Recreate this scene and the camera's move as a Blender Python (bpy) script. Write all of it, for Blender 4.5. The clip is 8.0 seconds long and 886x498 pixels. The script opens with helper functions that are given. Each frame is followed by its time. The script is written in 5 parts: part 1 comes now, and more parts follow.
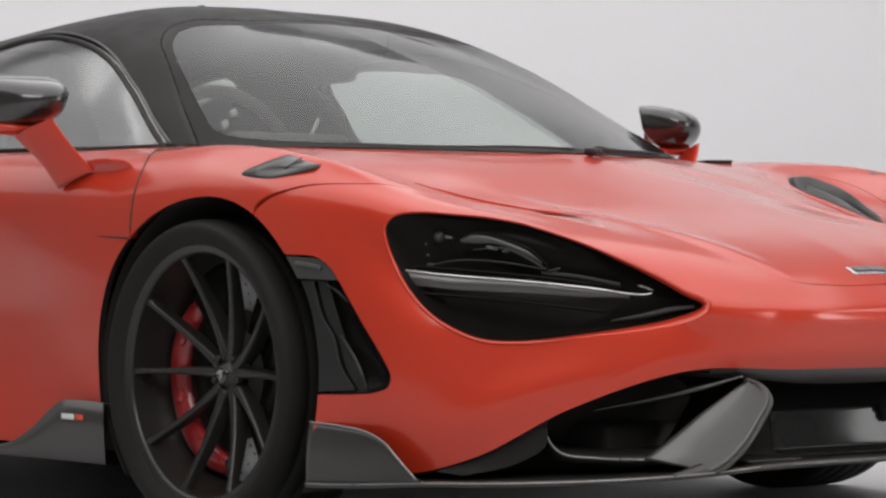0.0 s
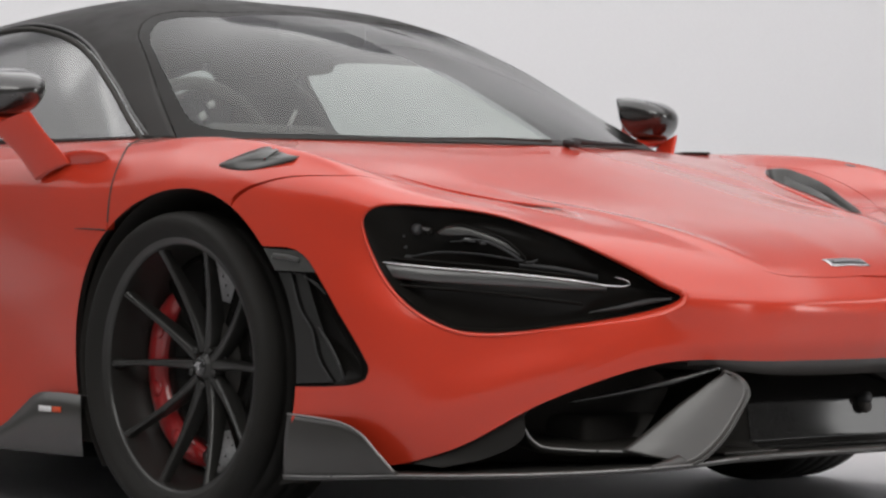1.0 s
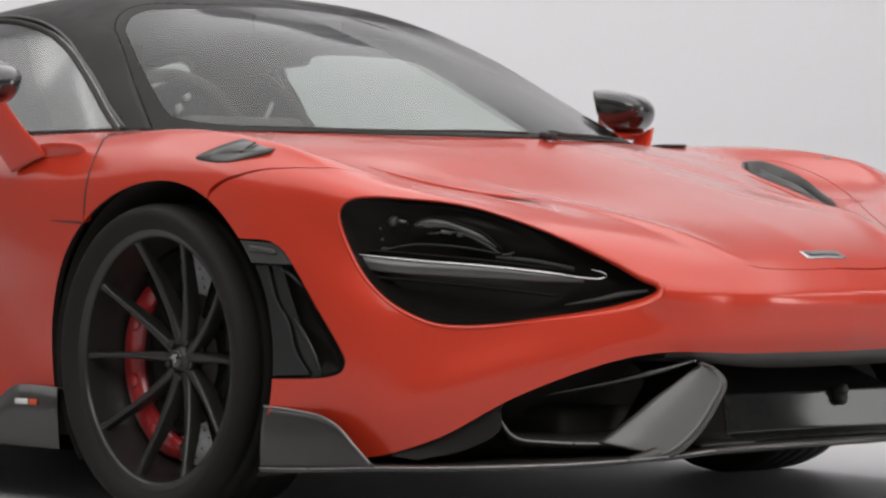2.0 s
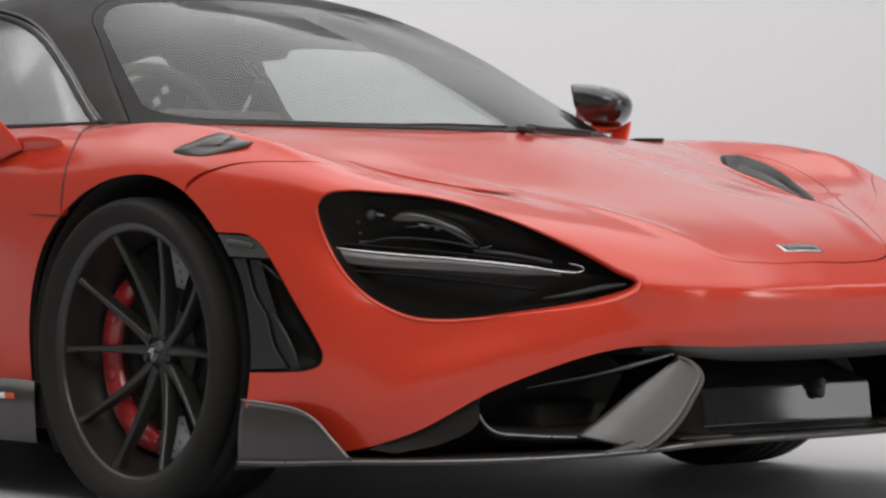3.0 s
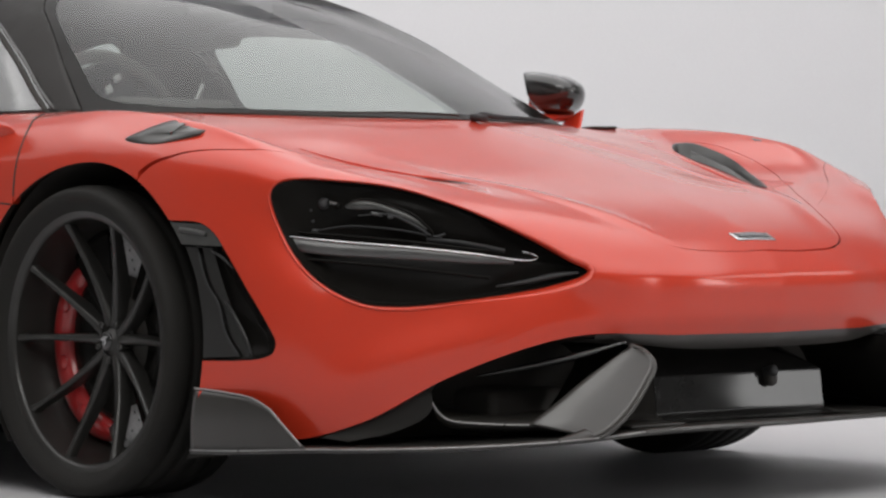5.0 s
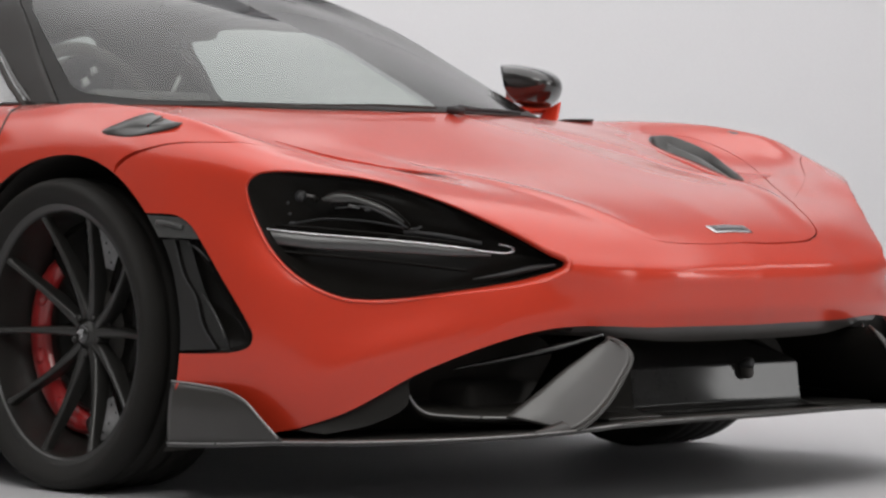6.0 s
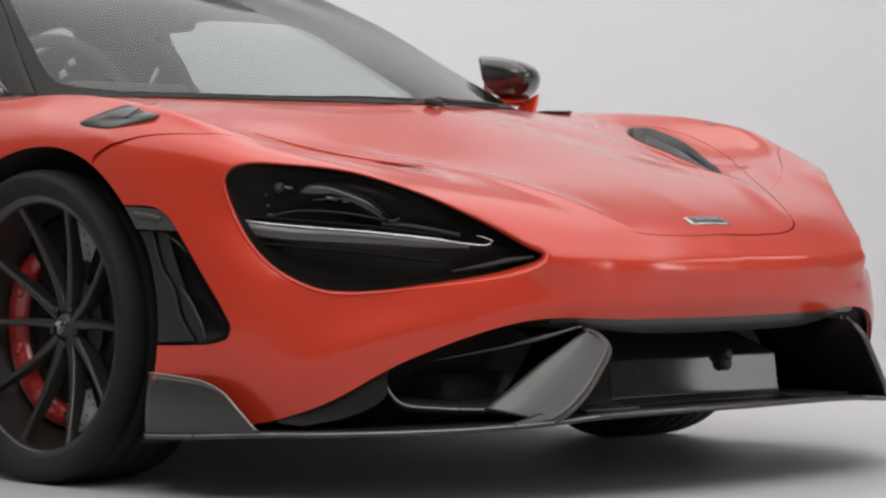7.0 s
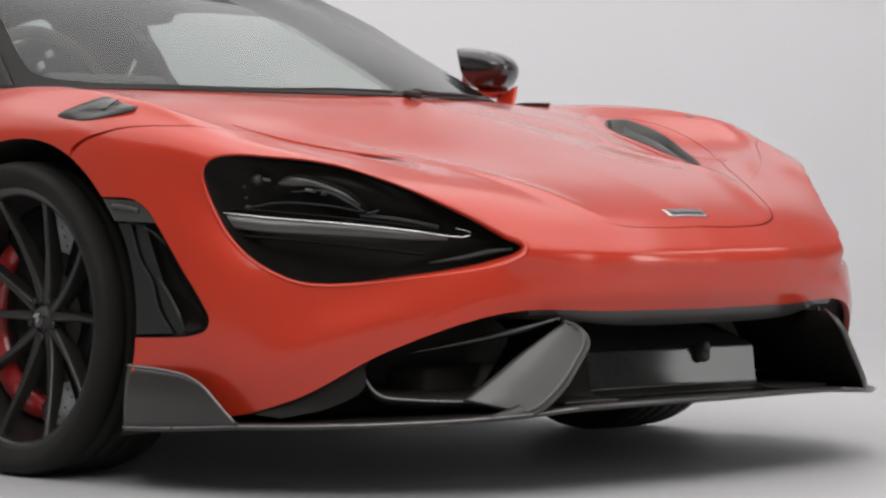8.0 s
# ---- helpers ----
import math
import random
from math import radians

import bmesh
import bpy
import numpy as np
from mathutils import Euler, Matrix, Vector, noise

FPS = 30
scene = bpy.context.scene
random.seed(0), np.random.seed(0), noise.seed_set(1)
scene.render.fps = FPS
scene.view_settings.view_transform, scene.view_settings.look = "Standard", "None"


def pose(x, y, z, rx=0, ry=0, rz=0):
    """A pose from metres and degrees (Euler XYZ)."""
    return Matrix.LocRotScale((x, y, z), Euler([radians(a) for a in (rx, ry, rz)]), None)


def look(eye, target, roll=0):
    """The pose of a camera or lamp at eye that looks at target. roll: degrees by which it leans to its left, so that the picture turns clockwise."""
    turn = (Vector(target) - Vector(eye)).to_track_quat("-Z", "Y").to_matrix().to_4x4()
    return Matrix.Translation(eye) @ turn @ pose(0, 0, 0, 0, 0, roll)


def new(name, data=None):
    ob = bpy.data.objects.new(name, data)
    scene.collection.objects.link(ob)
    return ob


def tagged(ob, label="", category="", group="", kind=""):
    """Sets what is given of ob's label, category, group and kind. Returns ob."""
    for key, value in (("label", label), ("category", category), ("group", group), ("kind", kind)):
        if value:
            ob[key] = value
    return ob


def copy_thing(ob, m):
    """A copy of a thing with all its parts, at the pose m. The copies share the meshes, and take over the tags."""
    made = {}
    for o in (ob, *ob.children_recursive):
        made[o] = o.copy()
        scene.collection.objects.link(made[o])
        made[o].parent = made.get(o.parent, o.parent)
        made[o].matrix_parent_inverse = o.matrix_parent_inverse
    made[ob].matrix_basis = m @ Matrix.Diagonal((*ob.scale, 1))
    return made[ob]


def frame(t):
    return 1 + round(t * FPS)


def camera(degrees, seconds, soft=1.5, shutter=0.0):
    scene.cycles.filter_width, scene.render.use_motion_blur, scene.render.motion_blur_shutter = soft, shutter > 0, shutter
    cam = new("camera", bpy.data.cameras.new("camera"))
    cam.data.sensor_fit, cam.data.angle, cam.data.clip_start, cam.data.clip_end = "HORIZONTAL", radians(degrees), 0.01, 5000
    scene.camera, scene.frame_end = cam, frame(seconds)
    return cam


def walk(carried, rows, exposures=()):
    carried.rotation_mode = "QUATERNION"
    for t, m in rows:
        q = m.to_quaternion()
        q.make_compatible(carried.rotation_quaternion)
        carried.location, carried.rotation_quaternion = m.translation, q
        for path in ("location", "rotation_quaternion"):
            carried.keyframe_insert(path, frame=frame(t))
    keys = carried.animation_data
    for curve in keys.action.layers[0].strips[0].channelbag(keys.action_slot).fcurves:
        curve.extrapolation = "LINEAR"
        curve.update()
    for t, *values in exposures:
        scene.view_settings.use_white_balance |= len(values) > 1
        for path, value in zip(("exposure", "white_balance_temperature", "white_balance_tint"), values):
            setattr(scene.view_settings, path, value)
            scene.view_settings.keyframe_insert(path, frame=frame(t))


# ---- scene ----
# A studio with a white cove and one sports car. World axes: x towards the car's nose,
# y to the car's left, z up; the front axle stands over the origin.

# ---------------------------------------------------------------- camera
cam = camera(17.67, 8.0, soft=2.5)
EYE = (4.737, -4.353, 0.564)
ROWS = [
    (0.0, 49.352, 0.128), (0.5, 49.124, 0.042), (1.0, 48.903, -0.034), (1.5, 48.663, -0.115),
    (3.0, 47.987, -0.317), (3.5, 47.747, -0.379), (4.0, 47.519, -0.433), (4.5, 47.277, -0.493),
    (6.0, 46.577, -0.703), (6.5, 46.347, -0.793), (7.0, 46.137, -0.867), (7.5, 45.914, -0.950),
    (8.0, 45.704, -1.028),
]
walk(cam, [(t, pose(*EYE, 90 + pitch, 0, yaw)) for t, yaw, pitch in ROWS])

# ---------------------------------------------------------------- light
world = bpy.data.worlds.new("studio_air")
world.use_nodes = True
world.node_tree.nodes["Background"].inputs[0].default_value = (0.75, 0.77, 0.82, 1)
world.node_tree.nodes["Background"].inputs[1].default_value = 0.02
scene.world = world
scene.view_settings.exposure = 0.0


def softbox(name, where, target, wide, deep, watts, colour=(1, 0.992, 0.985)):
    lamp = bpy.data.lights.new(name, "AREA")
    lamp.shape, lamp.size, lamp.size_y = "RECTANGLE", wide, deep
    lamp.energy, lamp.color = watts, colour
    ob = new(name, lamp)
    ob.matrix_world = look(where, target)
    return ob


softbox("ceiling_softbox", (-0.3, -0.3, 5.1), (-0.3, -0.299, 0), 11.0, 10.0, 432)
softbox("front_key_softbox", (4.4, -3.8, 4.5), (0.6, -0.5, 0.3), 4.6, 2.6, 138, (1, 0.985, 0.955))
softbox("nose_strip_softbox", (6.2, 3.75, 1.6), (0.95, 0.1, 0.25), 1.5, 2.7, 74)
softbox("nose_bank_softbox", (3.9, 4.8, 3.7), (0.95, 0.1, 0.45), 4.2, 0.8, 26)
# unseen strip added to lift the brightness of the cove wall
softbox("cove_fill_added", (-5.5, 4.3, 5.05), (-7.5, 5.9, 1.0), 9.0, 1.8, 215)
# made-up lamp, there for the sheen on the near side window
softbox("rear_side_fill_added", (-5.6, -1.9, 4.7), (-1.0, -0.7, 0.9), 3.5, 3.5, 30)


# ---------------------------------------------------------------- materials
def material(name, colour, rough=0.5, metal=0.0, coat=0.0, vary=0.06, scale=8.0, bump=0.0, bump_scale=300.0,
             coat_rough=0.03, spec=0.5, gloss_vary=0.1):
    """A surface with blotches at two scales in colour and gloss, and a fine relief."""
    m = bpy.data.materials.new(name)
    m.use_nodes = True
    n, links = m.node_tree.nodes, m.node_tree.links
    b = n["Principled BSDF"]
    b.inputs["Metallic"].default_value = metal
    b.inputs["Coat Weight"].default_value = coat
    b.inputs["Coat Roughness"].default_value = coat_rough
    b.inputs["Specular IOR Level"].default_value = spec
    where = n.new("ShaderNodeTexCoord")
    big, fine = n.new("ShaderNodeTexNoise"), n.new("ShaderNodeTexNoise")
    big.inputs["Scale"].default_value, big.inputs["Detail"].default_value = scale, 3
    fine.inputs["Scale"].default_value, fine.inputs["Detail"].default_value = bump_scale, 2
    for t in (big, fine):
        links.new(where.outputs["Object"], t.inputs["Vector"])
    both = n.new("ShaderNodeMath")
    both.operation = "ADD"
    half = n.new("ShaderNodeMath")
    half.operation = "MULTIPLY"
    half.inputs[1].default_value = 0.5
    links.new(big.outputs["Fac"], both.inputs[0])
    links.new(fine.outputs["Fac"], both.inputs[1])
    links.new(both.outputs[0], half.inputs[0])
    tone = n.new("ShaderNodeMapRange")
    tone.inputs["To Min"].default_value, tone.inputs["To Max"].default_value = 1 - vary, 1 + vary
    tone.inputs["From Min"].default_value, tone.inputs["From Max"].default_value = 0.3, 0.7
    links.new(half.outputs[0], tone.inputs["Value"])
    mul = n.new("ShaderNodeVectorMath")
    mul.operation = "SCALE"
    mul.inputs[0].default_value = colour
    links.new(tone.outputs[0], mul.inputs["Scale"])
    links.new(mul.outputs[0], b.inputs["Base Color"])
    gloss = n.new("ShaderNodeMapRange")
    gloss.inputs["From Min"].default_value, gloss.inputs["From Max"].default_value = 0.3, 0.7
    gloss.inputs["To Min"].default_value, gloss.inputs["To Max"].default_value = rough * (1 - gloss_vary), min(1, rough * (1 + gloss_vary))
    links.new(big.outputs["Fac"], gloss.inputs["Value"])
    links.new(gloss.outputs[0], b.inputs["Roughness"])
    if bump:
        relief = n.new("ShaderNodeBump")
        relief.inputs["Strength"].default_value, relief.inputs["Distance"].default_value = bump, 0.001
        links.new(fine.outputs["Fac"], relief.inputs["Height"])
        links.new(relief.outputs[0], b.inputs["Normal"])
    return m


def glass(name, colour, rough=0.0, mix=0.8, least=0.08):
    """A thin tinted pane: clear passage and a mirror gloss by Fresnel."""
    m = bpy.data.materials.new(name)
    m.use_nodes = True
    n, links = m.node_tree.nodes, m.node_tree.links
    n.remove(n["Principled BSDF"])
    clear, shine, both = n.new("ShaderNodeBsdfTransparent"), n.new("ShaderNodeBsdfGlossy"), n.new("ShaderNodeMixShader")
    graze, power, share = n.new("ShaderNodeLayerWeight"), n.new("ShaderNodeMath"), n.new("ShaderNodeMapRange")
    clear.inputs[0].default_value = (*colour, 1)
    shine.inputs["Roughness"].default_value = rough
    graze.inputs["Blend"].default_value = 0.5
    power.operation, power.inputs[1].default_value = "POWER", 5.0
    share.inputs["To Min"].default_value, share.inputs["To Max"].default_value = least, mix
    links.new(graze.outputs["Facing"], power.inputs[0])
    links.new(power.outputs[0], share.inputs["Value"])
    links.new(share.outputs[0], both.inputs[0])
    links.new(clear.outputs[0], both.inputs[1])
    links.new(shine.outputs[0], both.inputs[2])
    links.new(both.outputs[0], n["Material Output"].inputs["Surface"])
    return m


PAINT = material("orange_red_paint", (0.585, 0.041, 0.0155), rough=0.48, metal=0.2, coat=1.0, spec=0.15, vary=0.03, scale=3, bump_scale=1800, coat_rough=0.15)
CARBON = material("satin_carbon", (0.028, 0.0262, 0.0232), rough=0.34, coat=0.35, vary=0.15, scale=20, bump=0.05, bump_scale=900, coat_rough=0.12)
CARBON_GLOSS = material("gloss_carbon", (0.022, 0.021, 0.020), rough=0.25, coat=1.0, vary=0.15, scale=30, coat_rough=0.05)
# lighter copy of the satin carbon: light on blade and lip put into colour
BLADE = material("lightened_carbon", (0.046, 0.0425, 0.039), rough=0.36, coat=0.3, vary=0.18, scale=14, bump=0.08, bump_scale=900, coat_rough=0.13)
LAMP_BLACK = material("lamp_black", (0.0092, 0.0085, 0.0076), rough=0.24, spec=0.06, vary=0.2, scale=15)
FRIT = material("printed_glass_border", (0.014, 0.013, 0.012), rough=0.42, spec=0.10, vary=0.1)
ROOF_CARBON = material("satin_roof_carbon", (0.020, 0.0182, 0.0168), rough=0.44, spec=0.10, vary=0.12, scale=15, bump=0.05, bump_scale=900)
GLOSS_BLACK = material("gloss_black", (0.012, 0.0115, 0.011), rough=0.12, coat=1.0, vary=0.1)
NOSE_BLACK = material("polished_black_panel", (0.014, 0.0135, 0.013), rough=0.10, vary=0.12, scale=12, spec=0.32)
PANEL_BLACK = material("moulded_black_panel", (0.014, 0.0135, 0.013), rough=0.3, coat=0.5, vary=0.12, scale=12, coat_rough=0.10)
MATT_BLACK = material("matt_black", (0.031, 0.0282, 0.0248), rough=0.75, vary=0.2, bump=0.2)
RUBBER = material("tyre_rubber", (0.0172, 0.0163, 0.0147), spec=0.2, rough=0.66, vary=0.2, scale=14, bump=0.3, bump_scale=700)
WHEEL_BLACK = material("satin_black_wheel", (0.025, 0.024, 0.022), rough=0.38, metal=0.3, coat=0.3, vary=0.1, coat_rough=0.25)
DISC = material("carbon_ceramic", (0.45, 0.45, 0.45), rough=0.5, metal=0.1, vary=0.3, scale=60, bump=0.3)
CALIPER = material("red_caliper", (0.34, 0.012, 0.013), rough=0.35, coat=0.7, vary=0.05)
CHROME = material("bright_metal", (0.65, 0.65, 0.66), rough=0.18, metal=1.0, vary=0.05)
ALU = material("brushed_metal", (0.30, 0.30, 0.31), rough=0.35, metal=1.0, vary=0.1)
ALU_DARK = material("grey_anodised", (0.115, 0.115, 0.114), rough=0.35, metal=0.7, vary=0.1, scale=25)
# pale metal of the paddles, and of highlights painted along carbon edges
HIGHLIGHT_METAL = material("pale_highlight_metal", (0.30, 0.295, 0.29), rough=0.3, metal=0.7, vary=0.15, scale=20)
REFLECTOR = material("lamp_reflector", (0.075, 0.075, 0.072), rough=0.3, metal=0.5, vary=0.15)
MARKER = material("smoked_marker", (0.05, 0.05, 0.048), rough=0.2, coat=1.0, vary=0.15, scale=40)
COVE = material("white_studio_paint", (0.585, 0.585, 0.606), rough=0.6, vary=0.02, scale=0.7, bump=0.05, bump_scale=60)
FLOOR = material("studio_floor_paint", (0.52, 0.515, 0.526), rough=0.5, vary=0.03, scale=1.3, bump=0.08, bump_scale=90)
TRIM = material("dark_trim", (0.03, 0.03, 0.031), rough=0.6, vary=0.2, scale=30, bump=0.3)
UNSEEN_GREY = material("grey_unseen_wall", (0.28, 0.28, 0.275), rough=0.95, vary=0.2, scale=2, bump=0.3, bump_scale=40)
SUEDE = material("dark_suede", (0.046, 0.0435, 0.039), rough=0.9, vary=0.2, scale=40, bump=0.3, bump_scale=500)
BELT = material("grey_webbing", (0.16, 0.16, 0.155), rough=0.8, vary=0.15, scale=40, bump=0.3, bump_scale=700)
WHITE = material("white_print", (0.75, 0.75, 0.75), rough=0.5)
ORANGE = material("orange_print", (0.7, 0.09, 0.03), rough=0.5)
SCREEN = glass("windscreen_glass", (0.80, 0.85, 0.81), rough=0.05, mix=1.0, least=0.068)
SIDE_GLASS = glass("side_glass", (0.70, 0.75, 0.73), rough=0.16, least=0.27)


# ---------------------------------------------------------------- shape tools
def curve(knots, values, at):
    """A smooth curve through values (first axis) at the knots, read at the places `at`."""
    k, v, at = np.asarray(knots, float), np.asarray(values, float), np.asarray(at, float)
    n = len(k)
    slope = np.empty_like(v)
    for i in range(n):
        if i == 0:
            slope[i] = (v[1] - v[0]) / (k[1] - k[0])
        elif i == n - 1:
            slope[i] = (v[-1] - v[-2]) / (k[-1] - k[-2])
        else:
            a, b = k[i] - k[i - 1], k[i + 1] - k[i]
            slope[i] = ((v[i] - v[i - 1]) / a * b + (v[i + 1] - v[i]) / b * a) / (a + b)
    j = np.clip(np.searchsorted(k, at, side="right") - 1, 0, n - 2)
    h = k[j + 1] - k[j]
    t = ((at - k[j]) / h).reshape((-1,) + (1,) * (v.ndim - 1))
    h = h.reshape(t.shape)
    return ((2 * t**3 - 3 * t**2 + 1) * v[j] + (t**3 - 2 * t**2 + t) * h * slope[j]
            + (-2 * t**3 + 3 * t**2) * v[j + 1] + (t**3 - t**2) * h * slope[j + 1])


def through_points(points, n, closed=False):
    """n places on a smooth curve through a few points."""
    p = np.asarray(points, float)
    if closed:
        m = len(p)
        q = np.vstack([p[-3:], p, p[:4]])
        k = np.concatenate([[0], np.cumsum(np.linalg.norm(np.diff(q, axis=0), axis=1) ** 0.6)])
        return curve(k, q, np.linspace(k[3], k[m + 3], n, endpoint=False))
    k = np.concatenate([[0], np.cumsum(np.linalg.norm(np.diff(p, axis=0), axis=1) ** 0.6)])
    return curve(k, p, np.linspace(0, k[-1], n))


def sheet(cage, nu, nv):
    """A smooth surface through a small cage of stations; returns places and their shares (u, v) in station and level counts."""
    c = np.asarray(cage, float)
    gap_u = np.linalg.norm(np.diff(c, axis=0), axis=2).mean(1)
    gap_v = np.linalg.norm(np.diff(c, axis=1), axis=2).mean(0)
    ku, kv = np.concatenate([[0], np.cumsum(gap_u)]), np.concatenate([[0], np.cumsum(gap_v)])
    at_u, at_v = np.linspace(0, ku[-1], nu), np.linspace(0, kv[-1], nv)
    p = curve(ku, c, at_u)
    p = np.swapaxes(curve(kv, np.swapaxes(p, 0, 1), at_v), 0, 1)
    return p, np.interp(at_u, ku, range(len(ku))), np.interp(at_v, kv, range(len(kv)))


def with_ridge(cage, level, hard):
    """A cage with two more levels beside one, which draws the curve there into a ridge; hard: how much, station by station."""
    out = []
    for row, h in zip(cage, hard):
        p = np.array(row, float)
        k = np.concatenate([[0], np.cumsum(np.linalg.norm(np.diff(p, axis=0), axis=1))])
        near, far_ = level - 0.26, level + 0.22
        a = curve(k, p, [np.interp(near, range(len(k)), k)])[0] * (1 - h) + (p[level] * 0.74 + p[level - 1] * 0.26) * h
        b = curve(k, p, [np.interp(far_, range(len(k)), k)])[0] * (1 - h) + (p[level] * 0.78 + p[level + 1] * 0.22) * h
        out.append(np.vstack([p[:level], [a], p[level:level + 1], [b], p[level + 1:]]))
    return out


# ---- body form ----
# Half of the body, from tail to nose; each station runs from the lower edge over the shoulder to the glass.
BODY = [
    [(-3.25, -0.78, 0.30), (-3.30, -0.80, 0.40), (-3.32, -0.80, 0.50), (-3.30, -0.79, 0.62), (-3.26, -0.78, 0.74), (-3.20, -0.70, 0.85), (-3.15, -0.50, 0.90), (-3.10, -0.25, 0.91), (-3.08, 0.0, 0.91)],
    [(-2.67, -0.95, 0.16), (-2.67, -0.96, 0.30), (-2.67, -0.965, 0.45), (-2.67, -0.965, 0.60), (-2.67, -0.95, 0.74), (-2.67, -0.87, 0.87), (-2.65, -0.68, 0.91), (-2.60, -0.40, 0.93), (-2.55, 0.0, 0.95)],
    [(-2.00, -0.95, 0.15), (-2.00, -0.955, 0.30), (-2.00, -0.955, 0.45), (-2.00, -0.96, 0.60), (-2.00, -0.955, 0.71), (-2.00, -0.91, 0.81), (-2.00, -0.83, 0.85), (-2.00, -0.74, 0.87), (-2.00, -0.64, 0.88)],
    [(-1.30, -0.95, 0.15), (-1.30, -0.90, 0.30), (-1.30, -0.88, 0.45), (-1.30, -0.93, 0.60), (-1.30, -0.95, 0.69), (-1.30, -0.92, 0.76), (-1.30, -0.87, 0.795), (-1.30, -0.83, 0.805), (-1.30, -0.79, 0.815)],
    [(-0.75, -0.94, 0.15), (-0.75, -0.915, 0.30), (-0.75, -0.91, 0.45), (-0.75, -0.94, 0.60), (-0.75, -0.945, 0.68), (-0.75, -0.91, 0.75), (-0.75, -0.865, 0.785), (-0.75, -0.83, 0.795), (-0.75, -0.80, 0.80)],
    [(-0.40, -0.945, 0.15), (-0.40, -0.94, 0.30), (-0.40, -0.948, 0.45), (-0.40, -0.958, 0.58), (-0.40, -0.95, 0.68), (-0.40, -0.90, 0.76), (-0.38, -0.84, 0.79), (-0.36, -0.80, 0.797), (-0.34, -0.77, 0.80)],
    [(0.00, -0.945, 0.15), (0.00, -0.955, 0.30), (0.00, -0.96, 0.45), (0.00, -0.96, 0.60), (0.00, -0.94, 0.71), (-0.03, -0.86, 0.79), (-0.07, -0.78, 0.79), (-0.14, -0.71, 0.79), (-0.20, -0.65, 0.798)],
    [(0.413, -0.955, 0.20), (0.42, -0.958, 0.34), (0.42, -0.955, 0.48), (0.41, -0.945, 0.60), (0.385, -0.925, 0.685), (0.325, -0.86, 0.75), (0.22, -0.72, 0.726), (0.06, -0.60, 0.765), (-0.10, -0.50, 0.797)],
    [(0.588, -0.888, 0.150), (0.615, -0.908, 0.30), (0.61, -0.905, 0.43), (0.59, -0.89, 0.54), (0.567, -0.876, 0.641), (0.50, -0.82, 0.70), (0.37, -0.66, 0.676), (0.15, -0.50, 0.748), (-0.02, -0.36, 0.795)],
    [(0.712, -0.820, 0.184), (0.73, -0.825, 0.30), (0.72, -0.819, 0.42), (0.695, -0.808, 0.525), (0.660, -0.793, 0.611), (0.595, -0.74, 0.665), (0.45, -0.575, 0.658), (0.22, -0.41, 0.742), (0.03, -0.26, 0.793)],
    [(0.845, -0.70, 0.276), (0.85, -0.693, 0.345), (0.842, -0.688, 0.425), (0.830, -0.678, 0.503), (0.797, -0.657, 0.574), (0.70, -0.585, 0.630), (0.51, -0.43, 0.650), (0.27, -0.29, 0.730), (0.07, -0.18, 0.792)],
    [(0.965, -0.52, 0.345), (0.974, -0.515, 0.383), (0.969, -0.513, 0.440), (0.966, -0.511, 0.487), (0.926, -0.496, 0.550), (0.81, -0.43, 0.599), (0.58, -0.30, 0.650), (0.32, -0.19, 0.726), (0.10, -0.10, 0.79)],
    [(1.02, -0.26, 0.345), (1.038, -0.26, 0.385), (1.045, -0.26, 0.444), (1.024, -0.255, 0.482), (0.95, -0.245, 0.542), (0.835, -0.21, 0.591), (0.61, -0.145, 0.651), (0.35, -0.09, 0.723), (0.115, -0.05, 0.79)],
    [(1.03, 0.0, 0.343), (1.054, 0.0, 0.385), (1.061, 0.0, 0.445), (1.039, 0.0, 0.483), (0.96, 0.0, 0.542), (0.84, 0.0, 0.590), (0.61, 0.0, 0.652), (0.36, 0.0, 0.722), (0.12, 0.0, 0.79)],
]
BODY = with_ridge(BODY, 5, [0, 0, 0, 0, 0, 0, 0.3, 0.8, 0.9, 0.9, 0.8, 0.4, 0.2, 0.2])
# the front corner below its crest is drawn in a little, which straightens its outline
for i, k in ((8, 0.6), (9, 1.1), (10, 1.15), (11, 1.1)):
    z = BODY[i][:, 2]
    pull = np.where(z > 0.68, 0, np.interp(z, [0.43, 0.45, 0.488, 0.526, 0.58, 0.64], [0, 0.006, 0.017, 0.023, 0.012, 0])) * k
    BODY[i] = BODY[i] + pull[:, None] * np.array((-0.7157, 0.6984, 0))
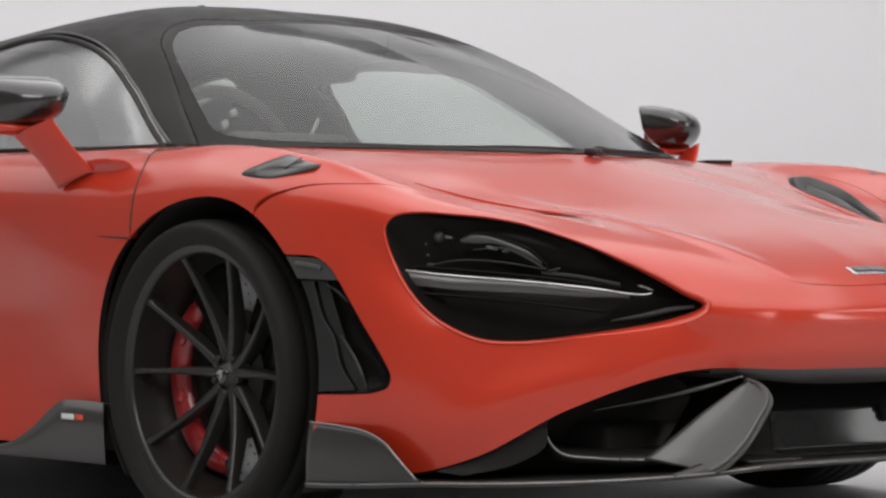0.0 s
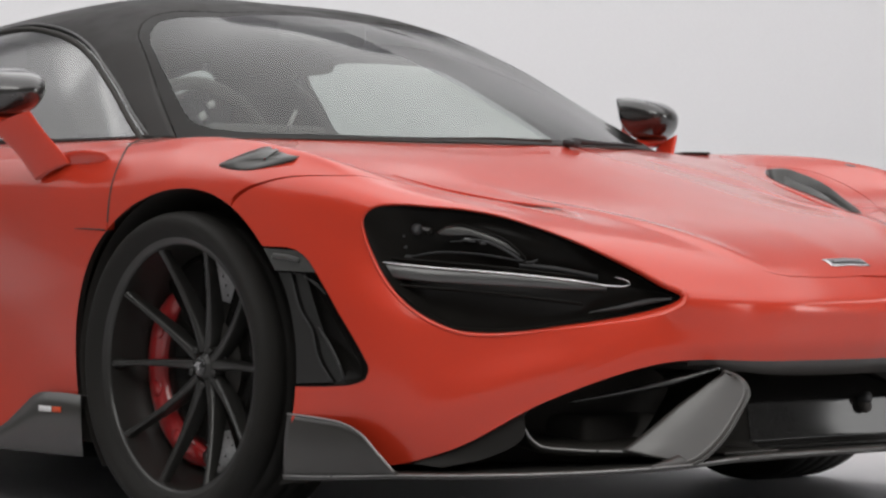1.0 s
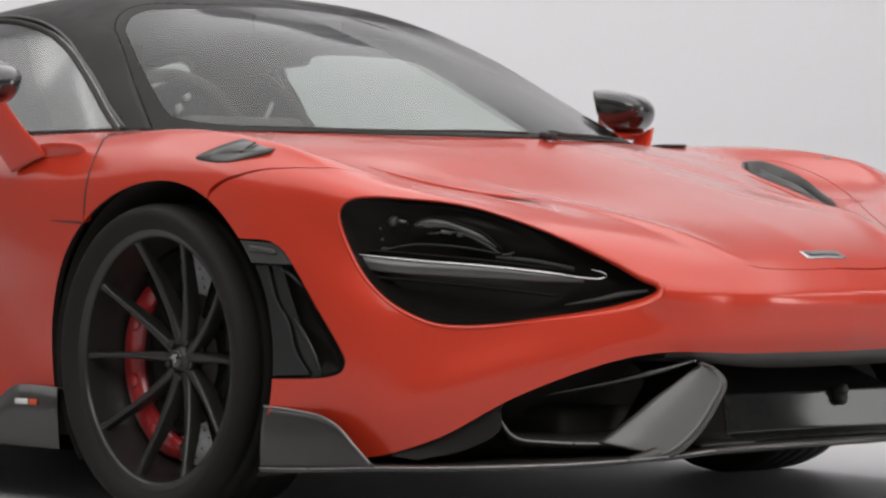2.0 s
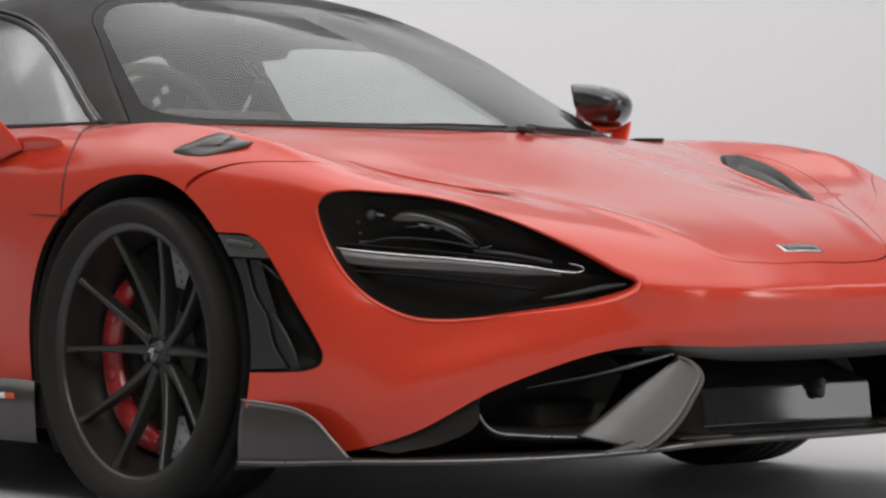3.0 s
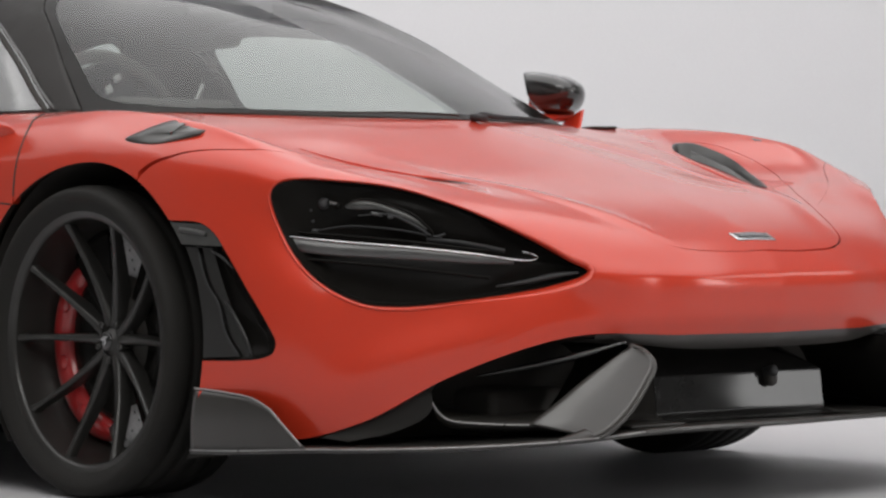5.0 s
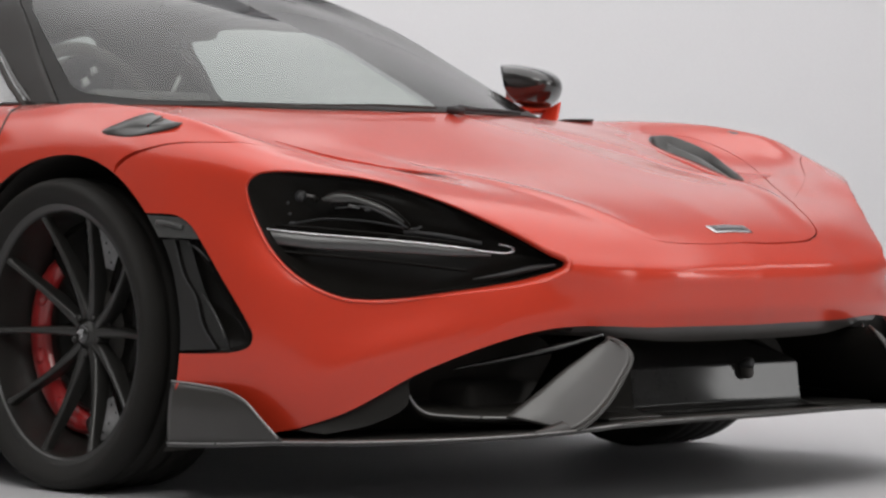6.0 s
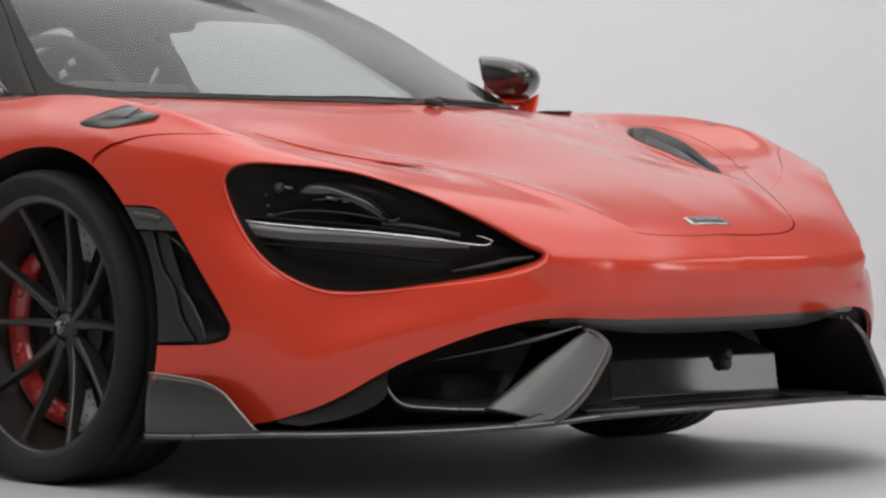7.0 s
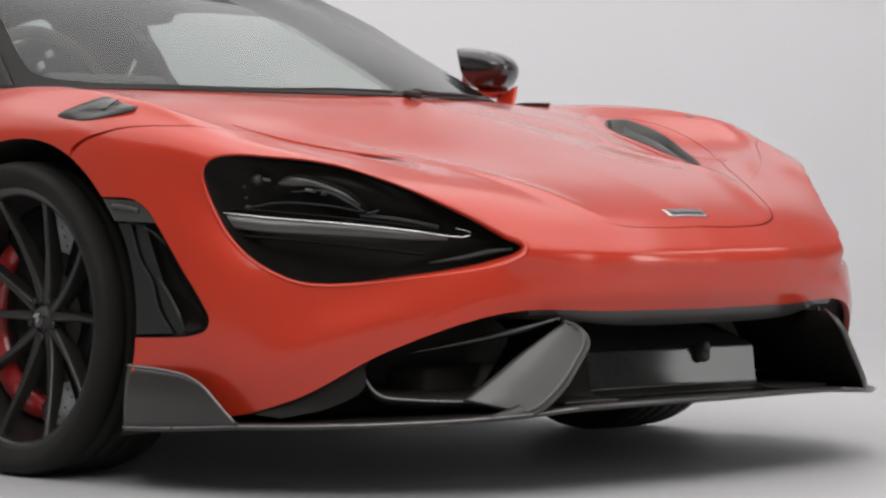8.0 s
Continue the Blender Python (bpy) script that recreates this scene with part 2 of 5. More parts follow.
# Half of the glasshouse, from tail to the middle of the windscreen; each station runs from its base to the roof's spine.
CABIN = [
    [(-2.90, -0.45, 0.90), (-2.88, -0.36, 0.92), (-2.85, -0.26, 0.93), (-2.80, -0.12, 0.935), (-2.75, 0.0, 0.94)],
    [(-2.20, -0.60, 0.87), (-2.20, -0.52, 0.96), (-2.18, -0.42, 1.03), (-2.15, -0.22, 1.07), (-2.10, 0.0, 1.08)],
    [(-1.60, -0.73, 0.83), (-1.60, -0.64, 0.98), (-1.60, -0.52, 1.08), (-1.60, -0.28, 1.148), (-1.55, 0.0, 1.172)],
    [(-1.10, -0.79, 0.805), (-1.08, -0.71, 0.955), (-1.06, -0.58, 1.085), (-1.10, -0.32, 1.172), (-1.20, 0.0, 1.199)],
    [(-0.70, -0.795, 0.80), (-0.74, -0.71, 0.937), (-0.80, -0.57, 1.068), (-0.90, -0.33, 1.158), (-1.05, 0.0, 1.190)],
    [(-0.34, -0.77, 0.80), (-0.50, -0.69, 0.915), (-0.66, -0.57, 1.037), (-0.82, -0.34, 1.140), (-0.97, 0.0, 1.178)],
    [(-0.10, -0.50, 0.797), (-0.35, -0.45, 0.925), (-0.58, -0.38, 1.038), (-0.80, -0.22, 1.132), (-0.95, 0.0, 1.174)],
    [(0.05, -0.25, 0.793), (-0.27, -0.23, 0.935), (-0.55, -0.19, 1.055), (-0.79, -0.11, 1.135), (-0.94, 0.0, 1.171)],
    [(0.12, 0.0, 0.79), (-0.22, 0.0, 0.945), (-0.54, 0.0, 1.062), (-0.79, 0.0, 1.137), (-0.93, 0.0, 1.169)],
]
# ---- form end ----
from mathutils.kdtree import KDTree


def part(name, bm, mat, parent, label="", smooth=True, flip=False):
    """One mesh object from a bmesh, under a thing or a part; flip mirrors it to the car's other side."""
    if flip:
        for v in bm.verts:
            v.co.y = -v.co.y
        bmesh.ops.reverse_faces(bm, faces=bm.faces)
    mesh = bpy.data.meshes.new(name)
    bm.to_mesh(mesh)
    bm.free()
    mesh.materials.append(mat)
    if smooth:
        mesh.shade_smooth()
    ob = new(name, mesh)
    ob.parent = parent
    if label:
        tagged(ob, label)
    return ob


def group_part(name, parent, label=""):
    ob = new(name)
    ob.parent = parent
    return tagged(ob, label)


def grid(p, closed=False):
    """A bmesh of quads from a grid of places; closed joins the last row to the first."""
    bm = bmesh.new()
    p = np.asarray(p, float)
    nu, nv = p.shape[:2]
    vs = [bm.verts.new(q) for q in p.reshape(-1, 3)]
    for i in range(nu if closed else nu - 1):
        k = (i + 1) % nu
        for j in range(nv - 1):
            bm.faces.new((vs[i * nv + j], vs[k * nv + j], vs[k * nv + j + 1], vs[i * nv + j + 1]))
    return bm


def join(*bms):
    """One bmesh out of several."""
    out = bms[0]
    for b in bms[1:]:
        m = bpy.data.meshes.new("tmp")
        b.to_mesh(m)
        b.free()
        out.from_mesh(m)
        bpy.data.meshes.remove(m)
    return out


def lathe(profile, n=72):
    """A ring swept round the y axis; profile of (radius, y)."""
    a = np.linspace(0, 2 * np.pi, n, endpoint=False)
    p = np.array([[(r * math.cos(t), y, r * math.sin(t)) for r, y in profile] for t in a])
    return grid(p, closed=True)


def block(size, m=None, bevel=0.004, segments=2):
    """A box with rounded edges."""
    bm = bmesh.new()
    bmesh.ops.create_cube(bm, size=1, matrix=Matrix.Diagonal((*size, 1)))
    if bevel:
        bmesh.ops.bevel(bm, geom=bm.edges[:], offset=bevel, segments=segments, affect="EDGES", profile=0.5)
    if m is not None:
        bm.transform(m)
    return bm


def thick(bm, depth):
    """Gives a sheet a thickness to its back."""
    bm.normal_update()
    bmesh.ops.solidify(bm, geom=bm.faces[:], thickness=depth)
    return bm


def tube(points, radius, n=10, steps=24, flat=1.0):
    """A rod along a smooth curve; radius may be a list along it; flat squeezes it upright."""
    c = through_points(points, steps)
    r = np.interp(np.linspace(0, 1, steps), np.linspace(0, 1, len(np.atleast_1d(radius))), np.atleast_1d(radius))
    d = np.gradient(c, axis=0)
    d /= np.linalg.norm(d, axis=1)[:, None]
    side = np.cross(d, (0, 0, 1.0))
    side /= np.linalg.norm(side, axis=1)[:, None] + 1e-9
    up = np.cross(side, d)
    a = np.linspace(0, 2 * np.pi, n, endpoint=False)
    rings = np.array([[c[i] + r[i] * (math.cos(t) * side[i] + flat * math.sin(t) * up[i]) for t in a] for i in range(steps)])
    bm = grid(np.swapaxes(rings, 0, 1), closed=True)
    for i in (0, -1):
        bmesh.ops.holes_fill(bm, edges=[e for e in bm.edges if e.is_boundary], sides=n)
    bmesh.ops.recalc_face_normals(bm, faces=bm.faces)
    return bm


def inside(poly):
    """How far places (n, 2) lie within a closed outline; negative outside."""
    a = np.asarray(poly, float)
    b = np.roll(a, -1, axis=0)
    e = b - a
    ee = (e**2).sum(1)

    def f(p):
        p = np.atleast_2d(p)
        w = p[:, None, :] - a[None]
        t = np.clip((w * e).sum(2) / ee, 0, 1)
        d = np.sqrt(((w - t[..., None] * e) ** 2).sum(2)).min(1)
        up, down = (a[None, :, 1] <= p[:, None, 1]), (b[None, :, 1] <= p[:, None, 1])
        left = e[None, :, 0] * w[..., 1] - e[None, :, 1] * w[..., 0]
        turns = ((up & ~down & (left > 0)).astype(int) - (~up & down & (left < 0)).astype(int)).sum(1)
        return np.where(turns != 0, d, -d)
    return f


PLAN = lambda p: p[:, :2]
SIDE = lambda p: p[:, (0, 2)]
CORNER_AXIS = (0.6514, 0.7587)                       # runs across the front corner


def CORNER(p):
    return np.stack([p[:, 0] * CORNER_AXIS[0] + p[:, 1] * CORNER_AXIS[1], p[:, 2]], 1)


def cut(bm, keep):
    """Trims a sheet along the line where keep(places) is nought, and drops what lies below."""
    bm.verts.ensure_lookup_table()
    vals = keep(np.array([v.co[:] for v in bm.verts]))
    val = {v: vals[i] for i, v in enumerate(bm.verts)}
    crossing = [e for e in bm.edges if (val[e.verts[0]] > 0) != (val[e.verts[1]] > 0)]
    if crossing:
        a = np.array([e.verts[0].co[:] for e in crossing])
        b = np.array([e.verts[1].co[:] for e in crossing])
        fa = np.array([val[e.verts[0]] for e in crossing])
        lo, hi = np.zeros(len(a)), np.ones(len(a))
        for _ in range(12):
            mid = (lo + hi) / 2
            same = (keep(a + (b - a) * mid[:, None]) > 0) == (fa > 0)
            lo, hi = np.where(same, mid, lo), np.where(same, hi, mid)
        fresh = set()
        for e, t in zip(crossing, (lo + hi) / 2):
            _, v = bmesh.utils.edge_split(e, e.verts[0], float(np.clip(t, 0.001, 0.999)))
            val[v] = 0.0
            fresh.add(v)
        for f in list(bm.faces):
            vs = [v for v in f.verts if v in fresh]
            if len(vs) == 2 and not any(vs[1] in e.verts for e in vs[0].link_edges):
                bmesh.utils.face_split(f, vs[0], vs[1])
    if crossing:
        bmesh.ops.remove_doubles(bm, verts=[v for v in bm.verts if v.is_valid], dist=0.0004)
        vals = keep(np.array([v.co[:] for v in bm.verts]))
        val = {v: vals[i] for i, v in enumerate(bm.verts)}
    drop = [f for f in bm.faces if sum(val[v] for v in f.verts) <= 0]
    bmesh.ops.delete(bm, geom=drop, context="FACES")
    bmesh.ops.delete(bm, geom=[v for v in bm.verts if not v.link_faces], context="VERTS")
    return bm


def turned_in(bm, depth=0.012, round_off=0.002):
    """Folds the free edges of a panel inwards, for its visible thickness."""
    bm.normal_update()
    edges = [e for e in bm.edges if e.is_boundary and any(abs(v.co.y) > 1e-4 for v in e.verts)]
    for step in (round_off, depth):
        normals = {v: skin_normal(v.co) for e in edges for v in e.verts}
        out = bmesh.ops.extrude_edge_only(bm, edges=edges)["geom"]
        made = {v for v in out if isinstance(v, bmesh.types.BMVert)}
        old = {}
        for v in made:
            for e in v.link_edges:
                o = e.other_vert(v)
                if o in normals:
                    old[v] = o
        for v in made:
            v.co -= normals.get(old.get(v), Vector((0, 0, 1))) * step
        edges = [e for e in out if isinstance(e, bmesh.types.BMEdge)]
    return bm


# ---------------------------------------------------------------- studio
a = np.linspace(0, 2 * np.pi, 97)
r = np.linspace(0.001, 7.0, 12)
bm = grid(np.array([[(rr * math.cos(t), rr * math.sin(t), 0) for rr in r] for t in a[:-1]]), closed=True)
tagged(part("floor", bm, FLOOR, None), "pale grey painted studio floor", "floor", kind="structure")
fillet = [(7.0 + 2.0 * math.sin(t), 2.0 - 2.0 * math.cos(t)) for t in np.linspace(0, np.pi / 2, 14)] + [(9.0, 3.2), (9.0, 5.2)]
far = np.linspace(radians(82), radians(197), 50)
sweep = [(5.4, -0.004)] + [(5.6 + 3.4 * math.sin(t), 3.4 - 3.4 * math.cos(t)) for t in np.linspace(0, np.pi / 2, 30)] + [(9.0, 4.3), (9.0, 5.2)]
bm = grid(np.array([[(rr * math.cos(t), rr * math.sin(t), z) for rr, z in sweep] for t in far]))
tagged(part("wall_cove", bm, FLOOR, None), "white painted studio cove curving up from the floor", "wall", kind="structure")
# unseen wall; its span and grey set the car's reflections and fill
near = np.linspace(radians(-163), radians(82), 60)
bm = grid(np.array([[(rr * math.cos(t) , rr * math.sin(t), z) for rr, z in fillet] for t in near]))
tagged(part("wall_unseen", bm, UNSEEN_GREY, None), "grey unseen wall that closes the camera side of the studio", "wall", kind="structure")
bm = grid(np.array([[(rr * math.cos(t), rr * math.sin(t), 5.2) for rr in np.linspace(9.0, 0.001, 8)] for t in a[:-1]]), closed=True)
tagged(part("ceiling", bm, COVE, None), "pale studio ceiling", "ceiling", kind="structure")

# ---------------------------------------------------------------- the car
car = new("sports_car")
tagged(car, "orange-red low sports car with black carbon roof and aero parts", "car")

SHELL, su, sv = sheet(BODY, 330, 150)
GLASSHOUSE = sheet(CABIN, 220, 70)[0]


def crease(p, path, height, width, soft=False):
    """Draws a soft-flanked crest on a surface along a path that lies on it."""
    line = through_points(path, 60)
    d_a, d_b = np.gradient(p, axis=0), np.gradient(p, axis=1)
    n = np.cross(d_a, d_b)
    n /= np.linalg.norm(n, axis=2)[..., None] + 1e-9
    flat = p.reshape(-1, 3)
    away = np.full(len(flat), 9.0)
    share = np.zeros(len(flat))
    for i, q in enumerate(line):
        r_ = ((flat - q) ** 2).sum(1)
        share = np.where(r_ < away, i / 59, share)
        away = np.minimum(away, r_)
    away = np.sqrt(away).reshape(p.shape[:2])
    fade = np.clip(np.minimum(share, 1 - share) * 3.5, 0, 1).reshape(p.shape[:2])
    fall = np.exp(-(away / width) ** 2) if soft else np.exp(-away / width)
    return p + n * (height * fade * fall)[..., None]


def eased(p, where, rounds):
    """Evens out the bumps of a surface where the weights `where` are one."""
    q = p.copy()
    for _ in range(rounds):
        mid = q.copy()
        mid[1:-1, 1:-1] = (q[:-2, 1:-1] + q[2:, 1:-1] + q[1:-1, :-2] + q[1:-1, 2:]) / 4
        q = q + (mid - q) * where[..., None]
    return q


def brow_over_lamp(p):
    """Brings the wing's crest forward over the headlight, so that the lamp's face stands upright below it."""
    s = p[..., 0] * CORNER_AXIS[0] + p[..., 1] * CORNER_AXIS[1]
    z = p[..., 2]
    rim_z = np.interp(s, [-0.30, -0.20, -0.134, -0.068, -0.002, 0.063, 0.126, 0.189, 0.241, 0.274, 0.42], [0.640, 0.640, 0.634, 0.622, 0.602, 0.578, 0.549, 0.517, 0.487, 0.470, 0.452])
    knots = np.array([-0.42, -0.31, -0.20, -0.134, -0.068, -0.002, 0.063, 0.14, 0.20, 0.26, 0.32, 0.42])
    out = np.where((s > -0.42) & (s < 0.42), curve(knots, np.array([0, 0.002, 0.020, 0.038, 0.048, 0.044, 0.026, 0.006, 0.010, 0.024, 0.018, 0]), np.clip(s, -0.42, 0.42).ravel()).reshape(s.shape), 0)
    dz = z - rim_z
    out = out * np.where(dz > 0, np.exp(-(dz / 0.034) ** 2), np.exp(-(dz / (0.11 - 0.07 * np.clip((s - 0.1) / 0.1, 0, 1))) ** 2)) * (p[..., 0] > 0.2)
    return p + out[..., None] * np.array((0.7157, -0.6984, 0))


SHELL = brow_over_lamp(SHELL)
over_lamp = np.interp(CORNER(SHELL.reshape(-1, 3))[:, 0].reshape(SHELL.shape[:2]), [-0.32, -0.20, -0.134, -0.068, -0.002, 0.063, 0.126, 0.189, 0.241, 0.274, 0.42], [0.66, 0.640, 0.634, 0.622, 0.602, 0.578, 0.549, 0.517, 0.487, 0.470, 0.452])
ease = np.clip((SHELL[..., 2] - over_lamp - 0.012) / 0.03, 0, 1) * np.clip((SHELL[..., 0] - 0.02) / 0.2, 0, 1) * np.clip((SHELL[..., 1] + 0.86) / 0.06, 0, 1) * np.clip((0.98 - SHELL[..., 0]) / 0.06, 0, 1)
SHELL = eased(SHELL, ease, 80)
# the wing's crest, which hides the near bonnet vent from a low eye
SHELL = crease(SHELL, [(0.26, -0.86, 0.755), (0.36, -0.845, 0.735), (0.45, -0.80, 0.710), (0.53, -0.735, 0.685), (0.60, -0.655, 0.660), (0.68, -0.57, 0.635), (0.78, -0.48, 0.60)], 0.0075, 0.030, True)
# a full lower lip along the corner intake and the hollow above it
SHELL = crease(SHELL, [(0.60, -0.90, 0.21), (0.70, -0.845, 0.250), (0.756, -0.801, 0.283), (0.81, -0.74, 0.315), (0.87, -0.66, 0.348), (0.94, -0.56, 0.375)], 0.008, 0.045, True)
SHELL = crease(SHELL, [(0.58, -0.90, 0.37), (0.66, -0.88, 0.365), (0.76, -0.79, 0.372), (0.86, -0.68, 0.388), (0.93, -0.58, 0.40)], -0.003, 0.05, True)
SHELL = crease(SHELL, [(0.30, -0.44, 0.71), (0.45, -0.425, 0.675), (0.605, -0.40, 0.645), (0.72, -0.372, 0.62), (0.804, -0.338, 0.598), (0.88, -0.300, 0.57), (0.93, -0.275, 0.55), (0.975, -0.25, 0.525), (1.02, -0.225, 0.49)], 0.0050, 0.024, True)
SHELL = crease(SHELL, [(0.96, -0.53, 0.452), (0.990, -0.46, 0.452), (1.030, -0.32, 0.450), (1.056, -0.144, 0.443), (1.060, 0.0, 0.442), (1.056, 0.144, 0.443), (1.030, 0.32, 0.450), (0.990, 0.46, 0.452), (0.96, 0.53, 0.452)], 0.0050, 0.020, True)
SHELL[-1, :, 1] = 0
FLAT = SHELL.reshape(-1, 3)


def outward_normals(p):
    n = np.cross(np.gradient(p, axis=0), np.gradient(p, axis=1))
    n[-1, :, 1] = 0
    n /= np.linalg.norm(n, axis=2)[..., None] + 1e-9
    return n.reshape(-1, 3)


SKIN_NORMALS = np.vstack([outward_normals(SHELL), outward_normals(GLASSHOUSE)])
SKIN_TREE = KDTree(len(SKIN_NORMALS))
for i, q in enumerate(np.vstack([FLAT, GLASSHOUSE.reshape(-1, 3)])):
    SKIN_TREE.insert(q, i)
SKIN_TREE.balance()


def skin_normal(co):
    """The body's own normal nearest to a place, on either side of the car."""
    n = np.zeros(3)
    for _, i, d in SKIN_TREE.find_n((co[0], -abs(co[1]), co[2]), 4):
        n = n + SKIN_NORMALS[i] / (d * d + 1e-8)
    n /= np.linalg.norm(n) + 1e-9
    return Vector((n[0], n[1] if co[1] <= 0 else -n[1], n[2]))


def shade_as_skin(ob):
    """Lets a trimmed panel shade as the whole body surface does, right up to its cut edges."""
    mesh = ob.data
    own = [skin_normal(v.co) for v in mesh.vertices]
    out = [None] * len(mesh.loops)
    for f in mesh.polygons:
        fn = f.normal
        for li in f.loop_indices:
            n = own[mesh.loops[li].vertex_index]
            k = n.dot(fn)
            out[li] = n if k > 0.75 else (-n if k < -0.75 else fn)
    mesh.normals_split_custom_set(out)

FRONT = SHELL[:, sv <= 6.5].reshape(-1, 3)          # up to the wing's crest
FRONT = FRONT[FRONT[:, 0] > 0.2]
FRONT_2D = CORNER(FRONT)
FRONT_DEEP = FRONT @ np.array((0.7587, -0.6514, 0))


def on_corner(s, z, depth=0.0):
    """The place on the near front corner at (s, z) of the corner axis, sunk by depth."""
    d = ((FRONT_2D - (s, z)) ** 2).sum(1)
    i = np.argpartition(d, 14)[:14]
    w = np.sqrt(1 / (d[i] + 2e-5))[:, None]
    base = np.column_stack([np.ones(14), FRONT_2D[i] - (s, z)])
    back = np.linalg.lstsq(base * w, FRONT_DEEP[i] * w[:, 0], rcond=None)[0][0] - depth
    return np.array((CORNER_AXIS[0] * s + 0.7587 * back, CORNER_AXIS[1] * s - 0.6514 * back, z))


# outlines of the openings and shut lines
BONNET = [(1.011, 0.0), (1.008, -0.13), (0.992, -0.240), (0.966, -0.285), (0.859, -0.352), (0.70, -0.465), (0.56, -0.59), (0.435, -0.695), (0.292, -0.752), (0.15, -0.762), (0.0, -0.67), (-0.12, -0.545)]
bonnet_line = through_points(BONNET, 60)
bonnet_in = inside(np.vstack([bonnet_line, [(-0.4, -0.40), (-0.4, 0.3), (1.011, 0.3)]]))
SEAM = [(0.205, -0.956), (0.25, -0.948), (0.30, -0.938), (0.38, -0.908), (0.45, -0.866), (0.51, -0.787), (0.665, -0.614), (0.80, -0.412)]
fender_in = inside(np.vstack([through_points(SEAM, 50), [(0.7, -0.3), (-0.5, 0.0), (-4, 0.0), (-4, -1.2), (0.20, -1.2)]]))
door_edge = through_points([(-0.335, 0.86), (-0.31, 0.796), (-0.262, 0.775), (-0.235, 0.735), (-0.224, 0.69), (-0.222, 0.62), (-0.226, 0.45), (-0.22, 0.0)], 40)
ahead_of_door = inside(np.vstack([door_edge, [(2, 0), (2, 1.2), (-0.335, 1.2)]]))
DOOR_REAR = -1.62
LAMP = [(-0.326, 0.615), (-0.318, 0.631), (-0.302, 0.640), (-0.265, 0.644), (-0.20, 0.640), (-0.134, 0.634), (-0.068, 0.622), (-0.002, 0.602), (0.063, 0.578), (0.126, 0.549), (0.189, 0.517), (0.241, 0.487), (0.274, 0.470), (0.266, 0.462), (0.205, 0.442), (0.139, 0.429), (0.053, 0.417), (-0.031, 0.406), (-0.095, 0.403), (-0.147, 0.408), (-0.20, 0.429), (-0.243, 0.458), (-0.28, 0.50), (-0.307, 0.551), (-0.323, 0.594)]
lamp_line = through_points(LAMP, 120, closed=True)
lamp_mid = np.array((-0.05, 0.52))
# the painted rim is a narrow chamfer, wider towards the pointed end
wide = 0.0052 + 0.0113 * np.clip((lamp_line[:, 0] - 0.03) / 0.25, 0, 1) ** 1.5
tang = np.roll(lamp_line, -1, 0) - np.roll(lamp_line, 1, 0)
outward = np.stack([-tang[:, 1], tang[:, 0]], 1) / np.linalg.norm(tang, axis=1)[:, None]
lamp_rim = lamp_line + outward * wide[:, None]
lamp_in = inside(lamp_rim)
VENT = [(-0.60, 0.575), (-0.517, 0.566), (-0.462, 0.561), (-0.436, 0.543), (-0.416, 0.513), (-0.372, 0.438), (-0.328, 0.364), (-0.315, 0.334), (-0.322, 0.314), (-0.348, 0.303), (-0.383, 0.299), (-0.454, 0.296), (-0.60, 0.294)]
vent_line = np.vstack([through_points(VENT[1:12], 60), [VENT[12], VENT[0]]])
vent_in = inside(vent_line)
ARCH, ARCH_RX, ARCH_RZ = (0.031, 0.325), 0.383, 0.359
REAR_ARCH = (-2.67, 0.345)
SLOT = [(0.174, -0.643), (0.115, -0.715), (0.132, -0.745), (0.181, -0.742), (0.299, -0.711), (0.441, -0.625), (0.580, -0.498), (0.622, -0.452), (0.600, -0.447), (0.52, -0.505), (0.36, -0.593), (0.245, -0.612)]
slot_line = through_points(SLOT, 60, closed=True)
slot_in = inside(slot_line)
LOUVRE = [(-0.622, 0.727), (-0.585, 0.741), (-0.545, 0.754), (-0.522, 0.760), (-0.505, 0.757), (-0.497, 0.752), (-0.484, 0.758), (-0.462, 0.752), (-0.442, 0.743), (-0.47, 0.732), (-0.51, 0.723), (-0.57, 0.716)]


def arch_out(p):
    return (np.hypot((p[:, 0] - ARCH[0]) / np.where(p[:, 0] < ARCH[0], ARCH_RX + 0.014, ARCH_RX), (p[:, 2] - ARCH[1]) / ARCH_RZ) - 1) * ARCH_RZ


def rear_arch_out(p):
    return np.hypot(p[:, 0] - REAR_ARCH[0], (p[:, 2] - REAR_ARCH[1])) - 0.385


GAP = 0.0015


def wing_gap(p, far_side):
    """Half the gap between wing and bumper: open at the arch, shut along the crest, open again in a short slit."""
    if far_side:
        return np.interp(p[:, 0], [0.40, 0.46, 0.60, 0.66], [GAP, 0.0009, 0.0009, 0.0001])
    return np.interp(p[:, 0], [0.45, 0.50, 0.655, 0.68, 0.73, 0.76], [GAP, 0.0001, 0.0001, 0.0016, 0.0016, 0.0001])


def lid_gap(p, open_side):
    """Half the gap round the bonnet."""
    return np.interp(p[:, 0], [0.5, 0.9], [0.7 * GAP, 1.1 * GAP]) if open_side else np.interp(p[:, 0], [-0.1, 0.0, 0.985, 1.0], [0.6 * GAP, 0.00005, 0.00005, 0.6 * GAP])


